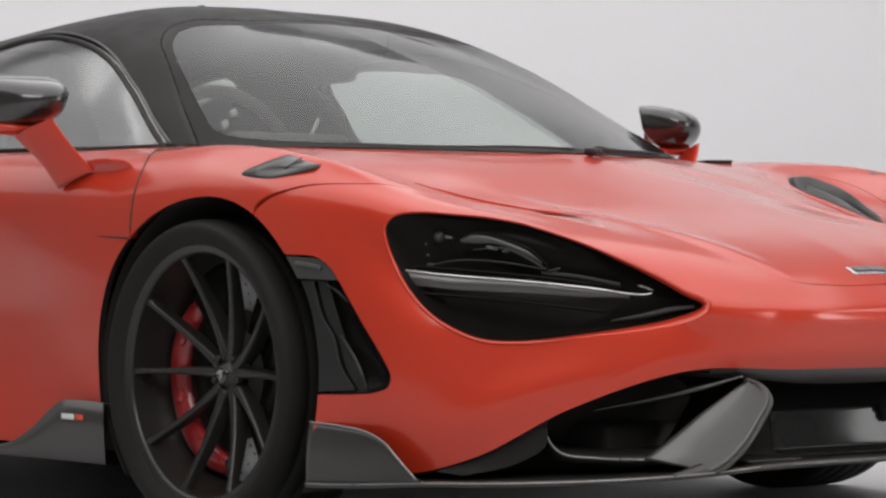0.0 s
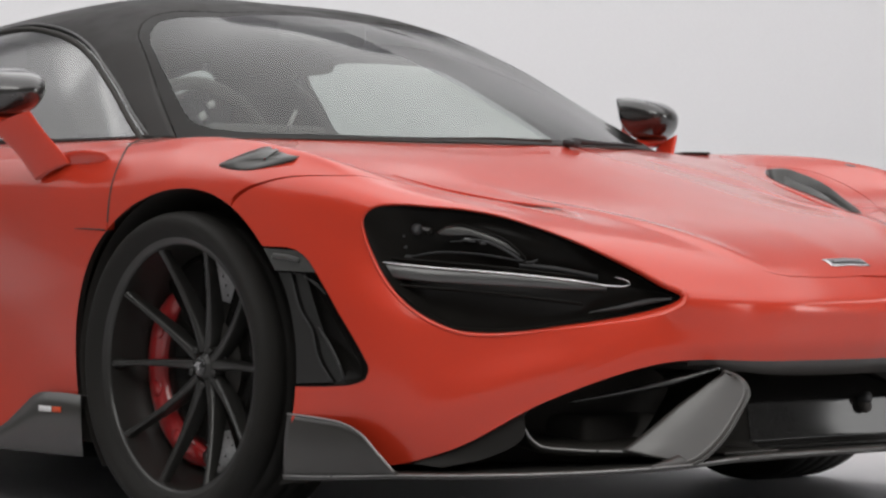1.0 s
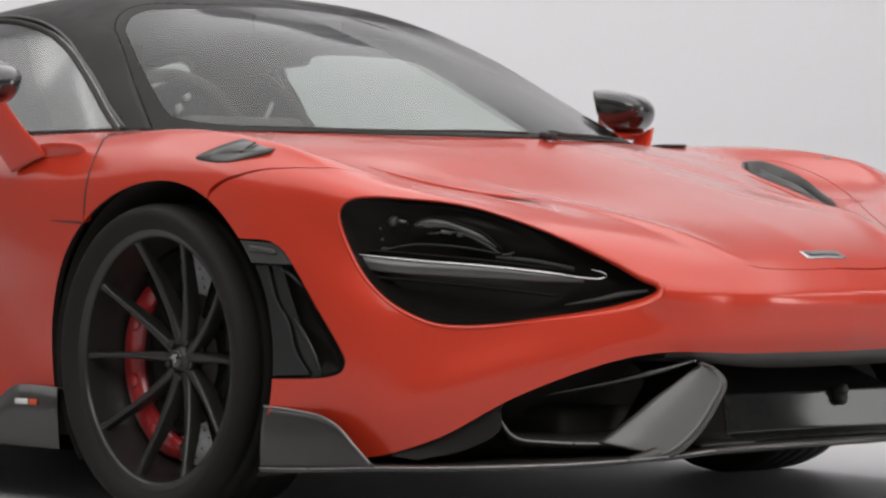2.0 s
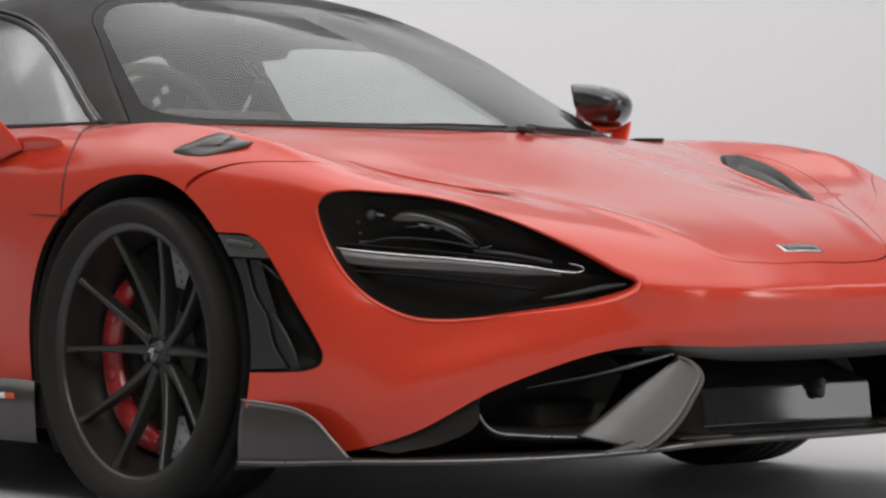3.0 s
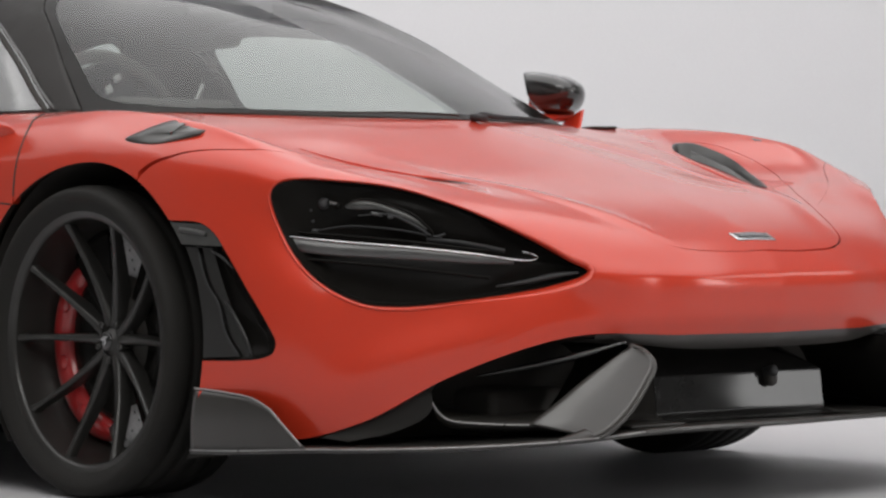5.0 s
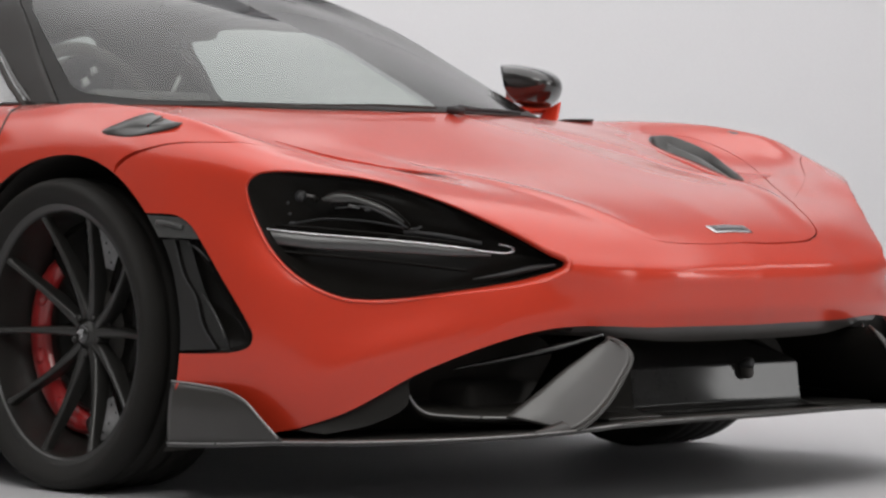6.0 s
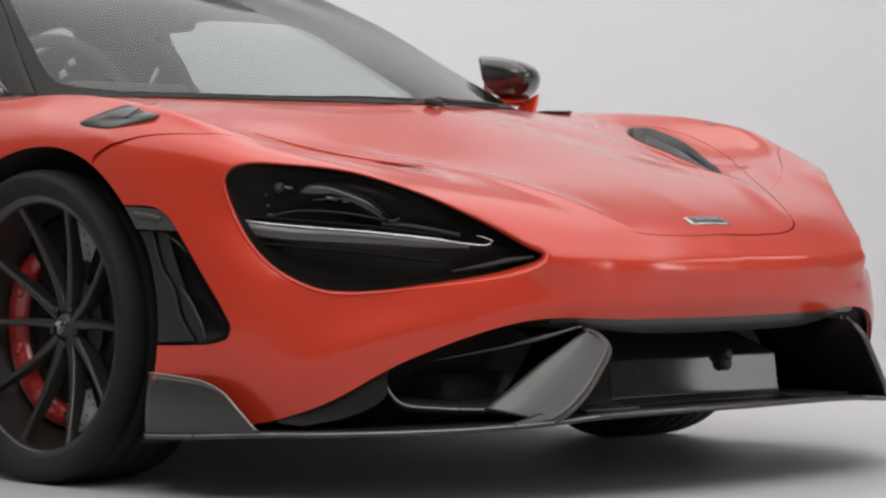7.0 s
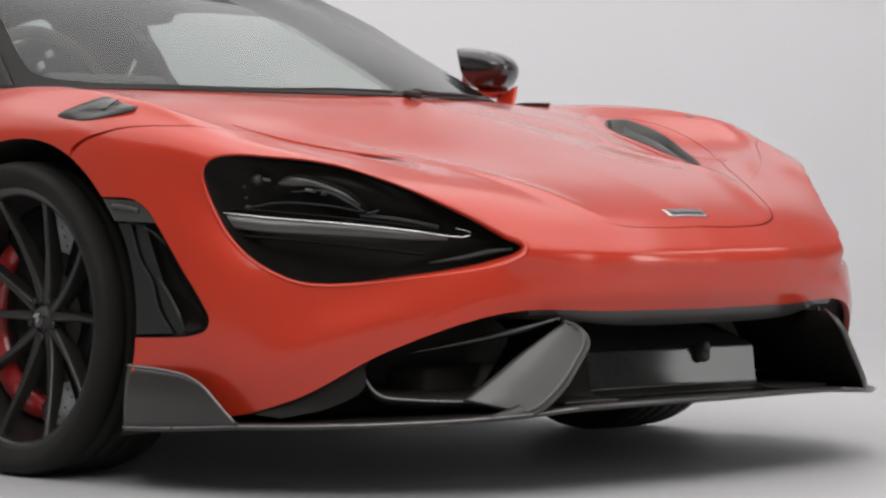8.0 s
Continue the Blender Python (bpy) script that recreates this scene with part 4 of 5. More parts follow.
# ---------------------------------------------------------------- front aero parts
splitter = group_part("front_splitter", car, "satin carbon front splitter")
EDGE = [(0.372, -0.957, 0.120), (0.45, -0.955, 0.123), (0.545, -0.944, 0.128), (0.645, -0.908, 0.134), (0.758, -0.845, 0.137), (0.880, -0.744, 0.142), (0.970, -0.629, 0.148), (1.037, -0.507, 0.157), (1.055, -0.40, 0.164), (1.075, -0.25, 0.168), (1.09, 0.0, 0.168)]
half = through_points(EDGE, 60)
lip = np.vstack([half, half[-2::-1] * (1, -1, 1)])
back = lip + np.array((-0.30, 0.0, 0.0)) - np.stack([0 * lip[:, 0], 0.30 * lip[:, 1], 0 * lip[:, 0]], 1)
d = back - lip
d /= np.linalg.norm(d, axis=1)[:, None]
up = np.array((0, 0, 1.0))
rows = [[back[i] + up * 0.004, lip[i] + 0.03 * d[i] + up * 0.005, lip[i] + 0.004 * d[i] + up * 0.005, lip[i] + 0.001 * d[i] + up * 0.002, lip[i] + 0.001 * d[i] - up * 0.003,
         lip[i] + 0.006 * d[i] - up * 0.006, back[i] - up * 0.008] for i in range(len(lip))]
part("splitter_plate", grid(rows), CARBON, splitter)
for flip in (False, True):
    # the highlight along the splitter's lip, built as a pale rod
    part("splitter_highlight", tube(half[:45] + np.array((0.0012, -0.0012, 0.002)), 0.0019, n=6, steps=60), HIGHLIGHT_METAL, splitter, flip=flip)
    # upright end plate ahead of the wheel
    top = through_points([(0.386, -0.957, 0.242), (0.473, -0.955, 0.238), (0.55, -0.948, 0.229), (0.592, -0.941, 0.211), (0.622, -0.930, 0.180), (0.652, -0.913, 0.144)], 30)
    low = through_points([(0.374, -0.957, 0.120), (0.45, -0.955, 0.124), (0.53, -0.947, 0.128), (0.58, -0.935, 0.131), (0.622, -0.918, 0.134), (0.655, -0.905, 0.137)], 30)
    rows = [[low[i] * (1 - k) + top[i] * k + np.array((0, -0.004 * math.sin(k * np.pi), 0)) for k in np.linspace(0, 1, 8)] for i in range(30)]
    part("end_plate", thick(grid(rows), 0.006), CARBON, splitter, "grey satin end plate", flip=flip)
    # pale rod for the light caught by the plate's top
    part("end_plate_highlight", tube(top, 0.0022, n=8, steps=40), HIGHLIGHT_METAL, splitter, flip=flip)
    # raised blade that rises inwards from the corner
    front = through_points([(1.030, -0.516, 0.155), (1.045, -0.494, 0.166), (1.055, -0.475, 0.182), (1.064, -0.445, 0.212), (1.068, -0.412, 0.254), (1.068, -0.389, 0.288), (1.058, -0.385, 0.303), (1.038, -0.388, 0.319), (1.016, -0.398, 0.328)], 40)
    rear = through_points([(0.924, -0.580, 0.180), (0.934, -0.562, 0.195), (0.954, -0.522, 0.228), (0.973, -0.481, 0.263), (0.994, -0.441, 0.294), (1.005, -0.42, 0.312), (1.014, -0.400, 0.327)], 40)
    rows = [[front[i] * (1 - k) + rear[i] * k + np.array((-0.003, 0.005, 0)) * math.sin(k * np.pi) for k in np.linspace(0, 1, 12)] for i in range(40)]
    part("blade", thick(grid(rows), -0.009), BLADE, splitter, "pale satin carbon blade", flip=flip)
    part("blade_edge", tube(front, 0.0042, n=8, steps=60), BLADE, splitter, flip=flip)
    # the blade's foot, which runs out along the splitter
    foot_low = through_points([(0.999, -0.580, 0.152), (1.009, -0.561, 0.1525), (1.021, -0.539, 0.154), (1.034, -0.511, 0.158)], 20)
    foot_top = through_points([(0.998, -0.578, 0.1535), (1.000, -0.560, 0.159), (1.005, -0.543, 0.165), (1.014, -0.522, 0.173)], 20)
    rows = [[foot_low[i] * (1 - k) + foot_top[i] * k + np.array((0.002, -0.002, 0.002)) * math.sin(k * np.pi) for k in np.linspace(0, 1, 6)] for i in range(20)]
    part("blade_foot", thick(grid(rows), -0.004), BLADE, splitter, flip=flip)
    # black wall behind the blade, towards the middle
    rows = [[q * (1 - k) + (q + np.array((-0.25, 0.035, 0.0))) * k + np.array((-0.004, 0.008, 0.0)) for k in np.linspace(0, 1, 8)] for q in front[2:]]
    part("blade_wall", grid(rows), LAMP_BLACK, splitter, "black wall behind the blade", flip=flip)
    # inner shelf of the corner intake
    shelf = through_points([(0.803, -0.722, 0.262), (0.800, -0.720, 0.240), (0.806, -0.712, 0.212), (0.822, -0.698, 0.192), (0.86, -0.648, 0.183), (0.92, -0.565, 0.179), (0.985, -0.482, 0.177)], 50)
    inner = shelf + np.array((-0.20, 0.10, 0.0)) + np.stack([0 * shelf[:, 0], 0 * shelf[:, 0], 0.02 + 0 * shelf[:, 0]], 1)
    rows = [[inner[i], shelf[i] + (0, 0, 0.002), shelf[i] - (0, 0, 0.003), shelf[i] * 0.97 - (0, 0, 0.010), inner[i] - (0, 0, 0.03)] for i in range(50)]
    part("intake_shelf", grid(rows), CARBON, splitter, flip=flip)
    # the shelf's bright line of light, put in as a pale rod
    part("shelf_highlight", tube(shelf[8:], 0.0022, n=8, steps=50), HIGHLIGHT_METAL, splitter, flip=flip)
    a_line = through_points([(0.66, -0.872, 0.158), (0.73, -0.815, 0.190), (0.785, -0.765, 0.228), (0.835, -0.712, 0.272)], 20)
    b_line = through_points([(0.70, -0.835, 0.150), (0.765, -0.765, 0.172), (0.805, -0.722, 0.208), (0.803, -0.722, 0.262)], 20)
    rows = [[a_line[i] * (1 - k) + b_line[i] * k + np.array((-0.012, 0.012, -0.002)) * (1 - k) for k in np.linspace(0, 1, 6)] for i in range(20)]
    part("intake_cheek", grid(rows), RUBBER, splitter, flip=flip)
    # dark intake behind the corner
    brim = through_points([(0.60, -0.885, 0.172), (0.72, -0.815, 0.195), (0.79, -0.755, 0.245), (0.845, -0.695, 0.288), (0.91, -0.605, 0.328), (0.965, -0.515, 0.350), (1.01, -0.30, 0.352), (1.025, 0.0, 0.350)], 50)
    depth = np.stack([np.full(50, -0.22), 0.10 * np.clip(-brim[:, 1] / 0.9, 0, 1), np.full(50, -0.03)], 1)
    foot = brim + depth
    foot[:, 2] = 0.13
    rows = [[brim[i] + (0, 0, 0.012), brim[i] + 0.25 * depth[i], brim[i] + depth[i], foot[i]] for i in range(50)]
    part("intake_wall", grid(rows), MATT_BLACK, splitter, flip=flip)
    fold = [(0.80, -0.60, 0.268), (0.88, -0.525, 0.290), (0.95, -0.455, 0.312), (1.0, -0.395, 0.334)]
    part("intake_rib", tube(fold, [0.002, 0.006, 0.008, 0.003], n=8, steps=24), GLOSS_BLACK, splitter, flip=flip)

# lip under the nose and the gloss black centre panel
mouth = group_part("front_grille", car, "gloss black centre panel in the nose opening")
y = np.linspace(-0.46, 0.46, 60)
ex = np.interp(abs(y), [0, 0.26, 0.46], [1.03, 1.02, 0.985])
drop = 0.026 * np.clip(1 - (abs(y) / 0.40) ** 4, 0, 1) + 0.004
rows = [[(ex[i] - 0.002, y[i], 0.350), (ex[i] - 0.006, y[i], 0.344), (ex[i] - 0.010, y[i], 0.344 - drop[i]), (ex[i] - 0.05, y[i], 0.346 - drop[i])] for i in range(60)]
# the lip takes the lightened carbon in place of the floor's reflection
part("grille_lip", grid(rows), BLADE, mouth, "satin lip, coloured paler for the floor's reflection")
prof = np.vstack([through_points([(0.80, 0.315), (0.86, 0.292), (0.925, 0.268), (0.937, 0.262)], 14), through_points([(0.939, 0.259), (0.9425, 0.235), (0.946, 0.205), (0.949, 0.187)], 14), through_points([(0.952, 0.183), (0.962, 0.181), (0.967, 0.177), (1.03, 0.176)], 12)])
y = np.linspace(-0.250, 0.222, 40)
rows = [[(x - 0.006 + 0.23 * (yy + 0.15) ** 2 * np.clip((x - 0.80) / 0.12, 0, 1), yy, z) for x, z in prof] for yy in y]
part("centre_panel", grid(rows), NOSE_BLACK, mouth)
for flip in (False, True):
    y0 = 0.222 if flip else 0.250
    out = -0.008 + 0.23 * ((y0 if flip else -y0) + 0.15) ** 2
    rows = [[(x + out, -y0, z), (x - 0.03 + out, -y0 - 0.006, z), (x - 0.07, -y0 - 0.04, z), (x - 0.28, -y0 - 0.10, z)] for x, z in prof]
    part("panel_cheek", grid(rows), MATT_BLACK, mouth, flip=flip)
part("mouth_floor", block((0.24, 0.80, 0.006), pose(0.90, 0, 0.172), 0.002, 1), CARBON, mouth)
tow = group_part("tow_eye_cover", car, "black sensor knob on the centre panel")
bm = lathe([(0.001, -0.018), (0.008, -0.018), (0.0125, -0.014), (0.014, -0.006), (0.0145, 0.004), (0.013, 0.010), (0.011, 0.030)], 28)
bm.transform(pose(0.958, 0.075, 0.260, -14, 0, 90) @ Matrix.Diagonal((0.78, 0.8, 0.85, 1)))
part("knob", bm, TRIM, tow)
bm = lathe([(0.001, -0.012), (0.009, -0.012), (0.014, -0.009), (0.017, -0.002), (0.017, 0.008), (0.012, 0.020)], 28)
bm.transform(pose(0.958, 0.077, 0.244, 0, 0, 90) @ Matrix.Diagonal((0.74, 0.8, 0.85, 1)))
part("knob_base", bm, MATT_BLACK, tow)

# black underbody, wheel housings
bm = block((2.0, 1.70, 0.12), pose(-1.38, 0, 0.20), 0.02)
part("underbody", bm, MATT_BLACK, car, "black flat underbody")
bm = block((0.75, 1.1, 0.10), pose(0.42, 0, 0.19), 0.02)
part("front_underbody", bm, MATT_BLACK, car)
bm = block((0.9, 1.1, 0.25), pose(-2.75, 0, 0.30), 0.02)
part("rear_underbody", bm, MATT_BLACK, car)
for flip in (False, True):
    for cx, cz, rx, rz in ((ARCH[0], ARCH[1], ARCH_RX + 0.004, ARCH_RZ + 0.004), (REAR_ARCH[0], REAR_ARCH[1], 0.387, 0.387)):
        t = np.linspace(radians(-38), radians(218), 60)
        rows = [[(cx + rx * math.cos(k), -0.938, cz + rz * math.sin(k)), (cx + rx * math.cos(k), -0.60, cz + rz * math.sin(k)), (cx + 0.02 * math.cos(k), -0.60, cz + 0.02 * math.sin(k))] for k in t]
        part("wheel_housing", grid(rows), MATT_BLACK, car, "black wheel housing", flip=flip, smooth=False)

# ---------------------------------------------------------------- side skirts
for flip in (False, True):
    skirt = group_part("side_skirt", car, "dark satin carbon side skirt")
    top = through_points([(-0.313, -0.966, 0.250), (-0.40, -0.964, 0.254), (-0.475, -0.962, 0.251), (-0.504, -0.962, 0.242), (-0.549, -0.962, 0.216), (-0.606, -0.963, 0.182), (-0.676, -0.965, 0.153), (-0.80, -0.967, 0.138), (-1.2, -0.968, 0.136), (-2.25, -0.968, 0.165)], 60)
    low = top.copy()
    low[:, 0] = np.linspace(-0.262, -2.25, 60) * 0.35 + top[:, 0] * 0.65
    low[:, 2] = 0.122
    low[:, 1] = -0.972
    rows = [[top[i] + (0, 0.03, -0.003), top[i], top[i] * (1, 1, 0.66) + low[i] * (0, 0, 0.34), low[i], low[i] + (0, 0.06, -0.006), low[i] + (0, 0.3, 0.0)] for i in range(60)]
    part("skirt_panel", grid(rows), CARBON, skirt, flip=flip)
    # two small flat marks on the skirt
    for x0, x1, mat, nm in ((-0.472, -0.424, WHITE, "white_bar"), (-0.420, -0.388, ORANGE, "orange_bar")):
        bm = block((x1 - x0, 0.002, 0.012), pose((x0 + x1) / 2, -0.967, 0.217, 0, 0, 0), 0.0005, 1)
        part(nm, bm, mat, skirt, flip=flip)

# ---------------------------------------------------------------- wheels


def make_wheel(name, m, width=1.0, size=1.0):
    wheel = new(name)
    wheel.parent = car
    tagged(wheel, "satin black ten-spoke wheel with red brake caliper")
    w = width
    tyre = [(0.250, -0.100), (0.2585, -0.108), (0.268, -0.114), (0.285, -0.1215 * w), (0.300, -0.1225 * w), (0.3125, -0.117 * w), (0.3215, -0.104 * w), (0.3260, -0.088 * w), (0.3262, -0.070 * w), (0.3225, -0.067 * w), (0.3225, -0.060 * w), (0.3268, -0.057 * w), (0.3270, -0.028 * w), (0.3235, -0.026 * w), (0.3235, -0.018 * w), (0.3270, -0.016 * w),
            (0.3270, 0.016 * w), (0.3235, 0.018 * w), (0.3235, 0.026 * w), (0.3270, 0.028 * w), (0.3268, 0.057 * w), (0.3225, 0.060 * w), (0.3225, 0.067 * w), (0.3262, 0.070 * w), (0.3260, 0.088 * w), (0.320, 0.106 * w), (0.300, 0.1225 * w), (0.268, 0.114), (0.250, 0.100)]
    tyre = [(float(np.interp(q, [0.25, 0.2585, 0.268, 0.285, 0.30, 0.327], [0.262, 0.2705, 0.279, 0.2915, 0.302, 0.3195])), yy) for q, yy in tyre]
    part("tyre", lathe(tyre, 96), RUBBER, wheel, "black tyre")
    rim = [(0.2500, -0.098), (0.2570, -0.1065), (0.2590, -0.106), (0.2560, -0.1045), (0.2440, -0.1000), (0.2390, -0.0965), (0.2375, -0.090), (0.2370, -0.060), (0.2300, -0.030), (0.2200, 0.0), (0.2180, 0.085), (0.235, 0.098)]
    rim = [(q + 0.012, yy) for q, yy in rim]
    part("rim", lathe(rim, 96), WHEEL_BLACK, wheel)
    for pair_angle in range(5):
        for s in (-1, 1):
            a1 = radians(90 + 72 * pair_angle + 18 * s)
            a0 = radians(90 + 72 * pair_angle + 12 * s)
            rows = []
            for k in np.linspace(0, 1, 14):
                rr = 0.030 + (0.255 - 0.030) * k
                ang = a0 + (a1 - a0) * k**0.4
                yy = -0.036 - 0.056 * k**1.6
                hw = 0.0070 * (1 - k) ** 2 + 0.0054 + 0.004 * max(0, k - 0.9) * 10
                dp = 0.046 - 0.026 * k
                c, n = np.array((math.cos(ang), 0, math.sin(ang))), np.array((-math.sin(ang), 0, math.cos(ang)))
                o = c * rr + np.array((0, yy, 0))
                rows.append([o - n * hw * 1.15 + (0, dp, 0), o - n * hw + (0, 0.006, 0), o - n * hw * 0.55, o + n * hw * 0.55, o + n * hw + (0, 0.006, 0), o + n * hw * 1.15 + (0, dp, 0)])
            part("spoke", grid(rows), WHEEL_BLACK, wheel)
        # the web between two spokes near the hub
        mid = radians(90 + 72 * pair_angle)
        rows = []
        for k in np.linspace(0, 1, 6):
            rr = 0.028 + 0.034 * k
            hw = 0.008 + 0.005 * k
            c, n = np.array((math.cos(mid), 0, math.sin(mid))), np.array((-math.sin(mid), 0, math.cos(mid)))
            o = c * rr + np.array((0, -0.046 + 0.006 * k, 0))
            rows.append([o - n * hw, o - n * hw * 0.5 + (0, 0.005 * k, 0), o + n * hw * 0.5 + (0, 0.005 * k, 0), o + n * hw])
        part("spoke_web", grid(rows), WHEEL_BLACK, wheel)
    part("hub", lathe([(0.001, -0.060), (0.018, -0.060), (0.0225, -0.057), (0.025, -0.050), (0.034, -0.048), (0.042, -0.040), (0.046, -0.025), (0.050, 0.02)], 48), WHEEL_BLACK, wheel)
    part("centre_cap", lathe([(0.001, -0.0635), (0.0165, -0.0635), (0.019, -0.0615), (0.0195, -0.058)], 32), GLOSS_BLACK, wheel)
    bm = bmesh.new()
    vs = [bm.verts.new((x * 1.25, -0.0645, z * 1.25)) for x, z in ((-0.013, 0.001), (-0.004, 0.008), (0.010, 0.008), (0.003, 0.003), (0.006, -0.003), (-0.003, -0.009), (0.000, 0.000))]
    bm.faces.new(vs)
    part("cap_mark", bm, CHROME, wheel, "pale plain mark", smooth=False)
    for k in range(5):
        t = radians(54 + 72 * k)
        bm = lathe([(0.001, -0.056), (0.006, -0.056), (0.0075, -0.053), (0.0075, -0.030)], 12)
        bm.transform(Matrix.Translation((0.040 * math.cos(t), 0, 0.040 * math.sin(t))))
        part("wheel_bolt", bm, WHEEL_BLACK, wheel)
    disc = part("brake_disc", lathe([(0.135, 0.012), (0.135, 0.004), (0.219, 0.004), (0.221, 0.008), (0.221, 0.030), (0.135, 0.030)], 96), DISC, wheel, "grey drilled carbon ceramic disc")
    bm = bmesh.new()
    for ring_r, n, off in ((0.150, 28, 0.0), (0.168, 28, 0.3), (0.186, 28, 0.6), (0.204, 28, 0.1)):
        for k in range(n):
            t = 2 * np.pi * (k + off) / n
            bmesh.ops.create_circle(bm, cap_ends=True, segments=8, radius=0.0032, matrix=Matrix.Translation((ring_r * math.cos(t), 0.0034, ring_r * math.sin(t))) @ pose(0, 0, 0, 90, 0, 0))
    tagged(part("drill_holes", bm, MATT_BLACK, wheel, smooth=False), kind="stuff")
    part("disc_bell", lathe([(0.001, -0.01), (0.09, -0.01), (0.132, 0.002), (0.135, 0.02)], 64), MATT_BLACK, wheel)
    part("back_plate", lathe([(0.001, 0.05), (0.225, 0.05)], 48), MATT_BLACK, wheel)
    for k in range(10):
        t = 2 * np.pi * (k + 0.5) / 10
        bm = block((0.010, 0.006, 0.012), pose(0.136 * math.cos(t), 0.001, 0.136 * math.sin(t), 0, -math.degrees(t), 0), 0.001, 1)
        part("disc_bobbin", bm, ALU_DARK, wheel)
    # added black plates that keep most of the disc dark
    for first, last, wide_ in ((-64, 64, 1.0), (99, 133, 1.0), (133, 264, 0.70)):
        rows = [[(r_ * wide_ * math.cos(radians(t)), y_, r_ * wide_ * math.sin(radians(t))) for r_, y_ in ((0.095, 0.000), (0.100, -0.008), (0.150, -0.010), (0.215, -0.010), (0.232, -0.004), (0.236, 0.020))] for t in np.linspace(first, last, 40)]
        part("disc_cover", thick(grid(rows), 0.003), LAMP_BLACK, wheel, "black plate over the brake disc")
    for t in (-80, 80):
        hook = [(0.118 * math.cos(radians(t + d_)) + 0.008 * dx_, -0.008, 0.118 * math.sin(radians(t + d_)) + 0.008 * dz_) for d_, dx_, dz_ in ((0, -1, 1), (0, 1, 1), (0, 1, -1), (0, -0.5, -1))]
        part("pad_clip", tube(hook, 0.0018, n=6, steps=16), ALU, wheel, "small metal pad clip")
    rows = []
    for t in np.linspace(radians(128), radians(259), 28):
        k = abs(t - radians(195.5)) / radians(62)
        ro, ri = 0.230 - 0.014 * k**4, 0.160 + 0.012 * k**4
        y0 = -0.022 + 0.012 * k**6
        c = np.array((math.cos(t), 0, math.sin(t)))
        rows.append([c * ri + (0, 0.045, 0), c * (ri + 0.002) + (0, y0 + 0.006, 0), c * (ri + 0.010) + (0, y0, 0), c * (ro - 0.030) + (0, y0 - 0.003, 0), c * (ro - 0.012) + (0, y0 + 0.003, 0), c * ro + (0, y0 + 0.014, 0), c * ro + (0, 0.045, 0)])
    part("caliper", grid(rows), CALIPER, wheel, "red painted brake caliper")
    for t in (radians(158), radians(196), radians(234)):
        bm = lathe([(0.001, -0.0275), (0.014, -0.0275), (0.017, -0.024), (0.017, -0.01)], 20)
        bm.transform(Matrix.Translation((0.187 * math.cos(t), 0, 0.187 * math.sin(t))))
        part("caliper_piston", bm, CALIPER, wheel)
    for ob in wheel.children:
        if ob.name.split(".")[0] in ("hub", "centre_cap", "cap_mark", "wheel_bolt", "spoke_web"):
            ob.location.y = 0.016
    wheel.matrix_basis = m @ Matrix.Diagonal((size, 1, size, 1))
    return wheel


front_wheel = make_wheel("front_wheel", pose(0, -0.84, 0.3190))
tagged(front_wheel, group="wheels of the car")
w = copy_thing(front_wheel, pose(0, 0.84, 0.3190, 0, 0, 180))
w.name = "front_wheel.001"
rear_wheel = copy_thing(front_wheel, pose(-2.67, -0.82, 0.3415))
rear_wheel.name = "rear_wheel"
rear_wheel.scale = (1.069, 1.15, 1.069)
w = copy_thing(front_wheel, pose(-2.67, 0.82, 0.3415, 0, 0, 180))
w.name = "rear_wheel.001"
w.scale = (1.069, 1.15, 1.069)

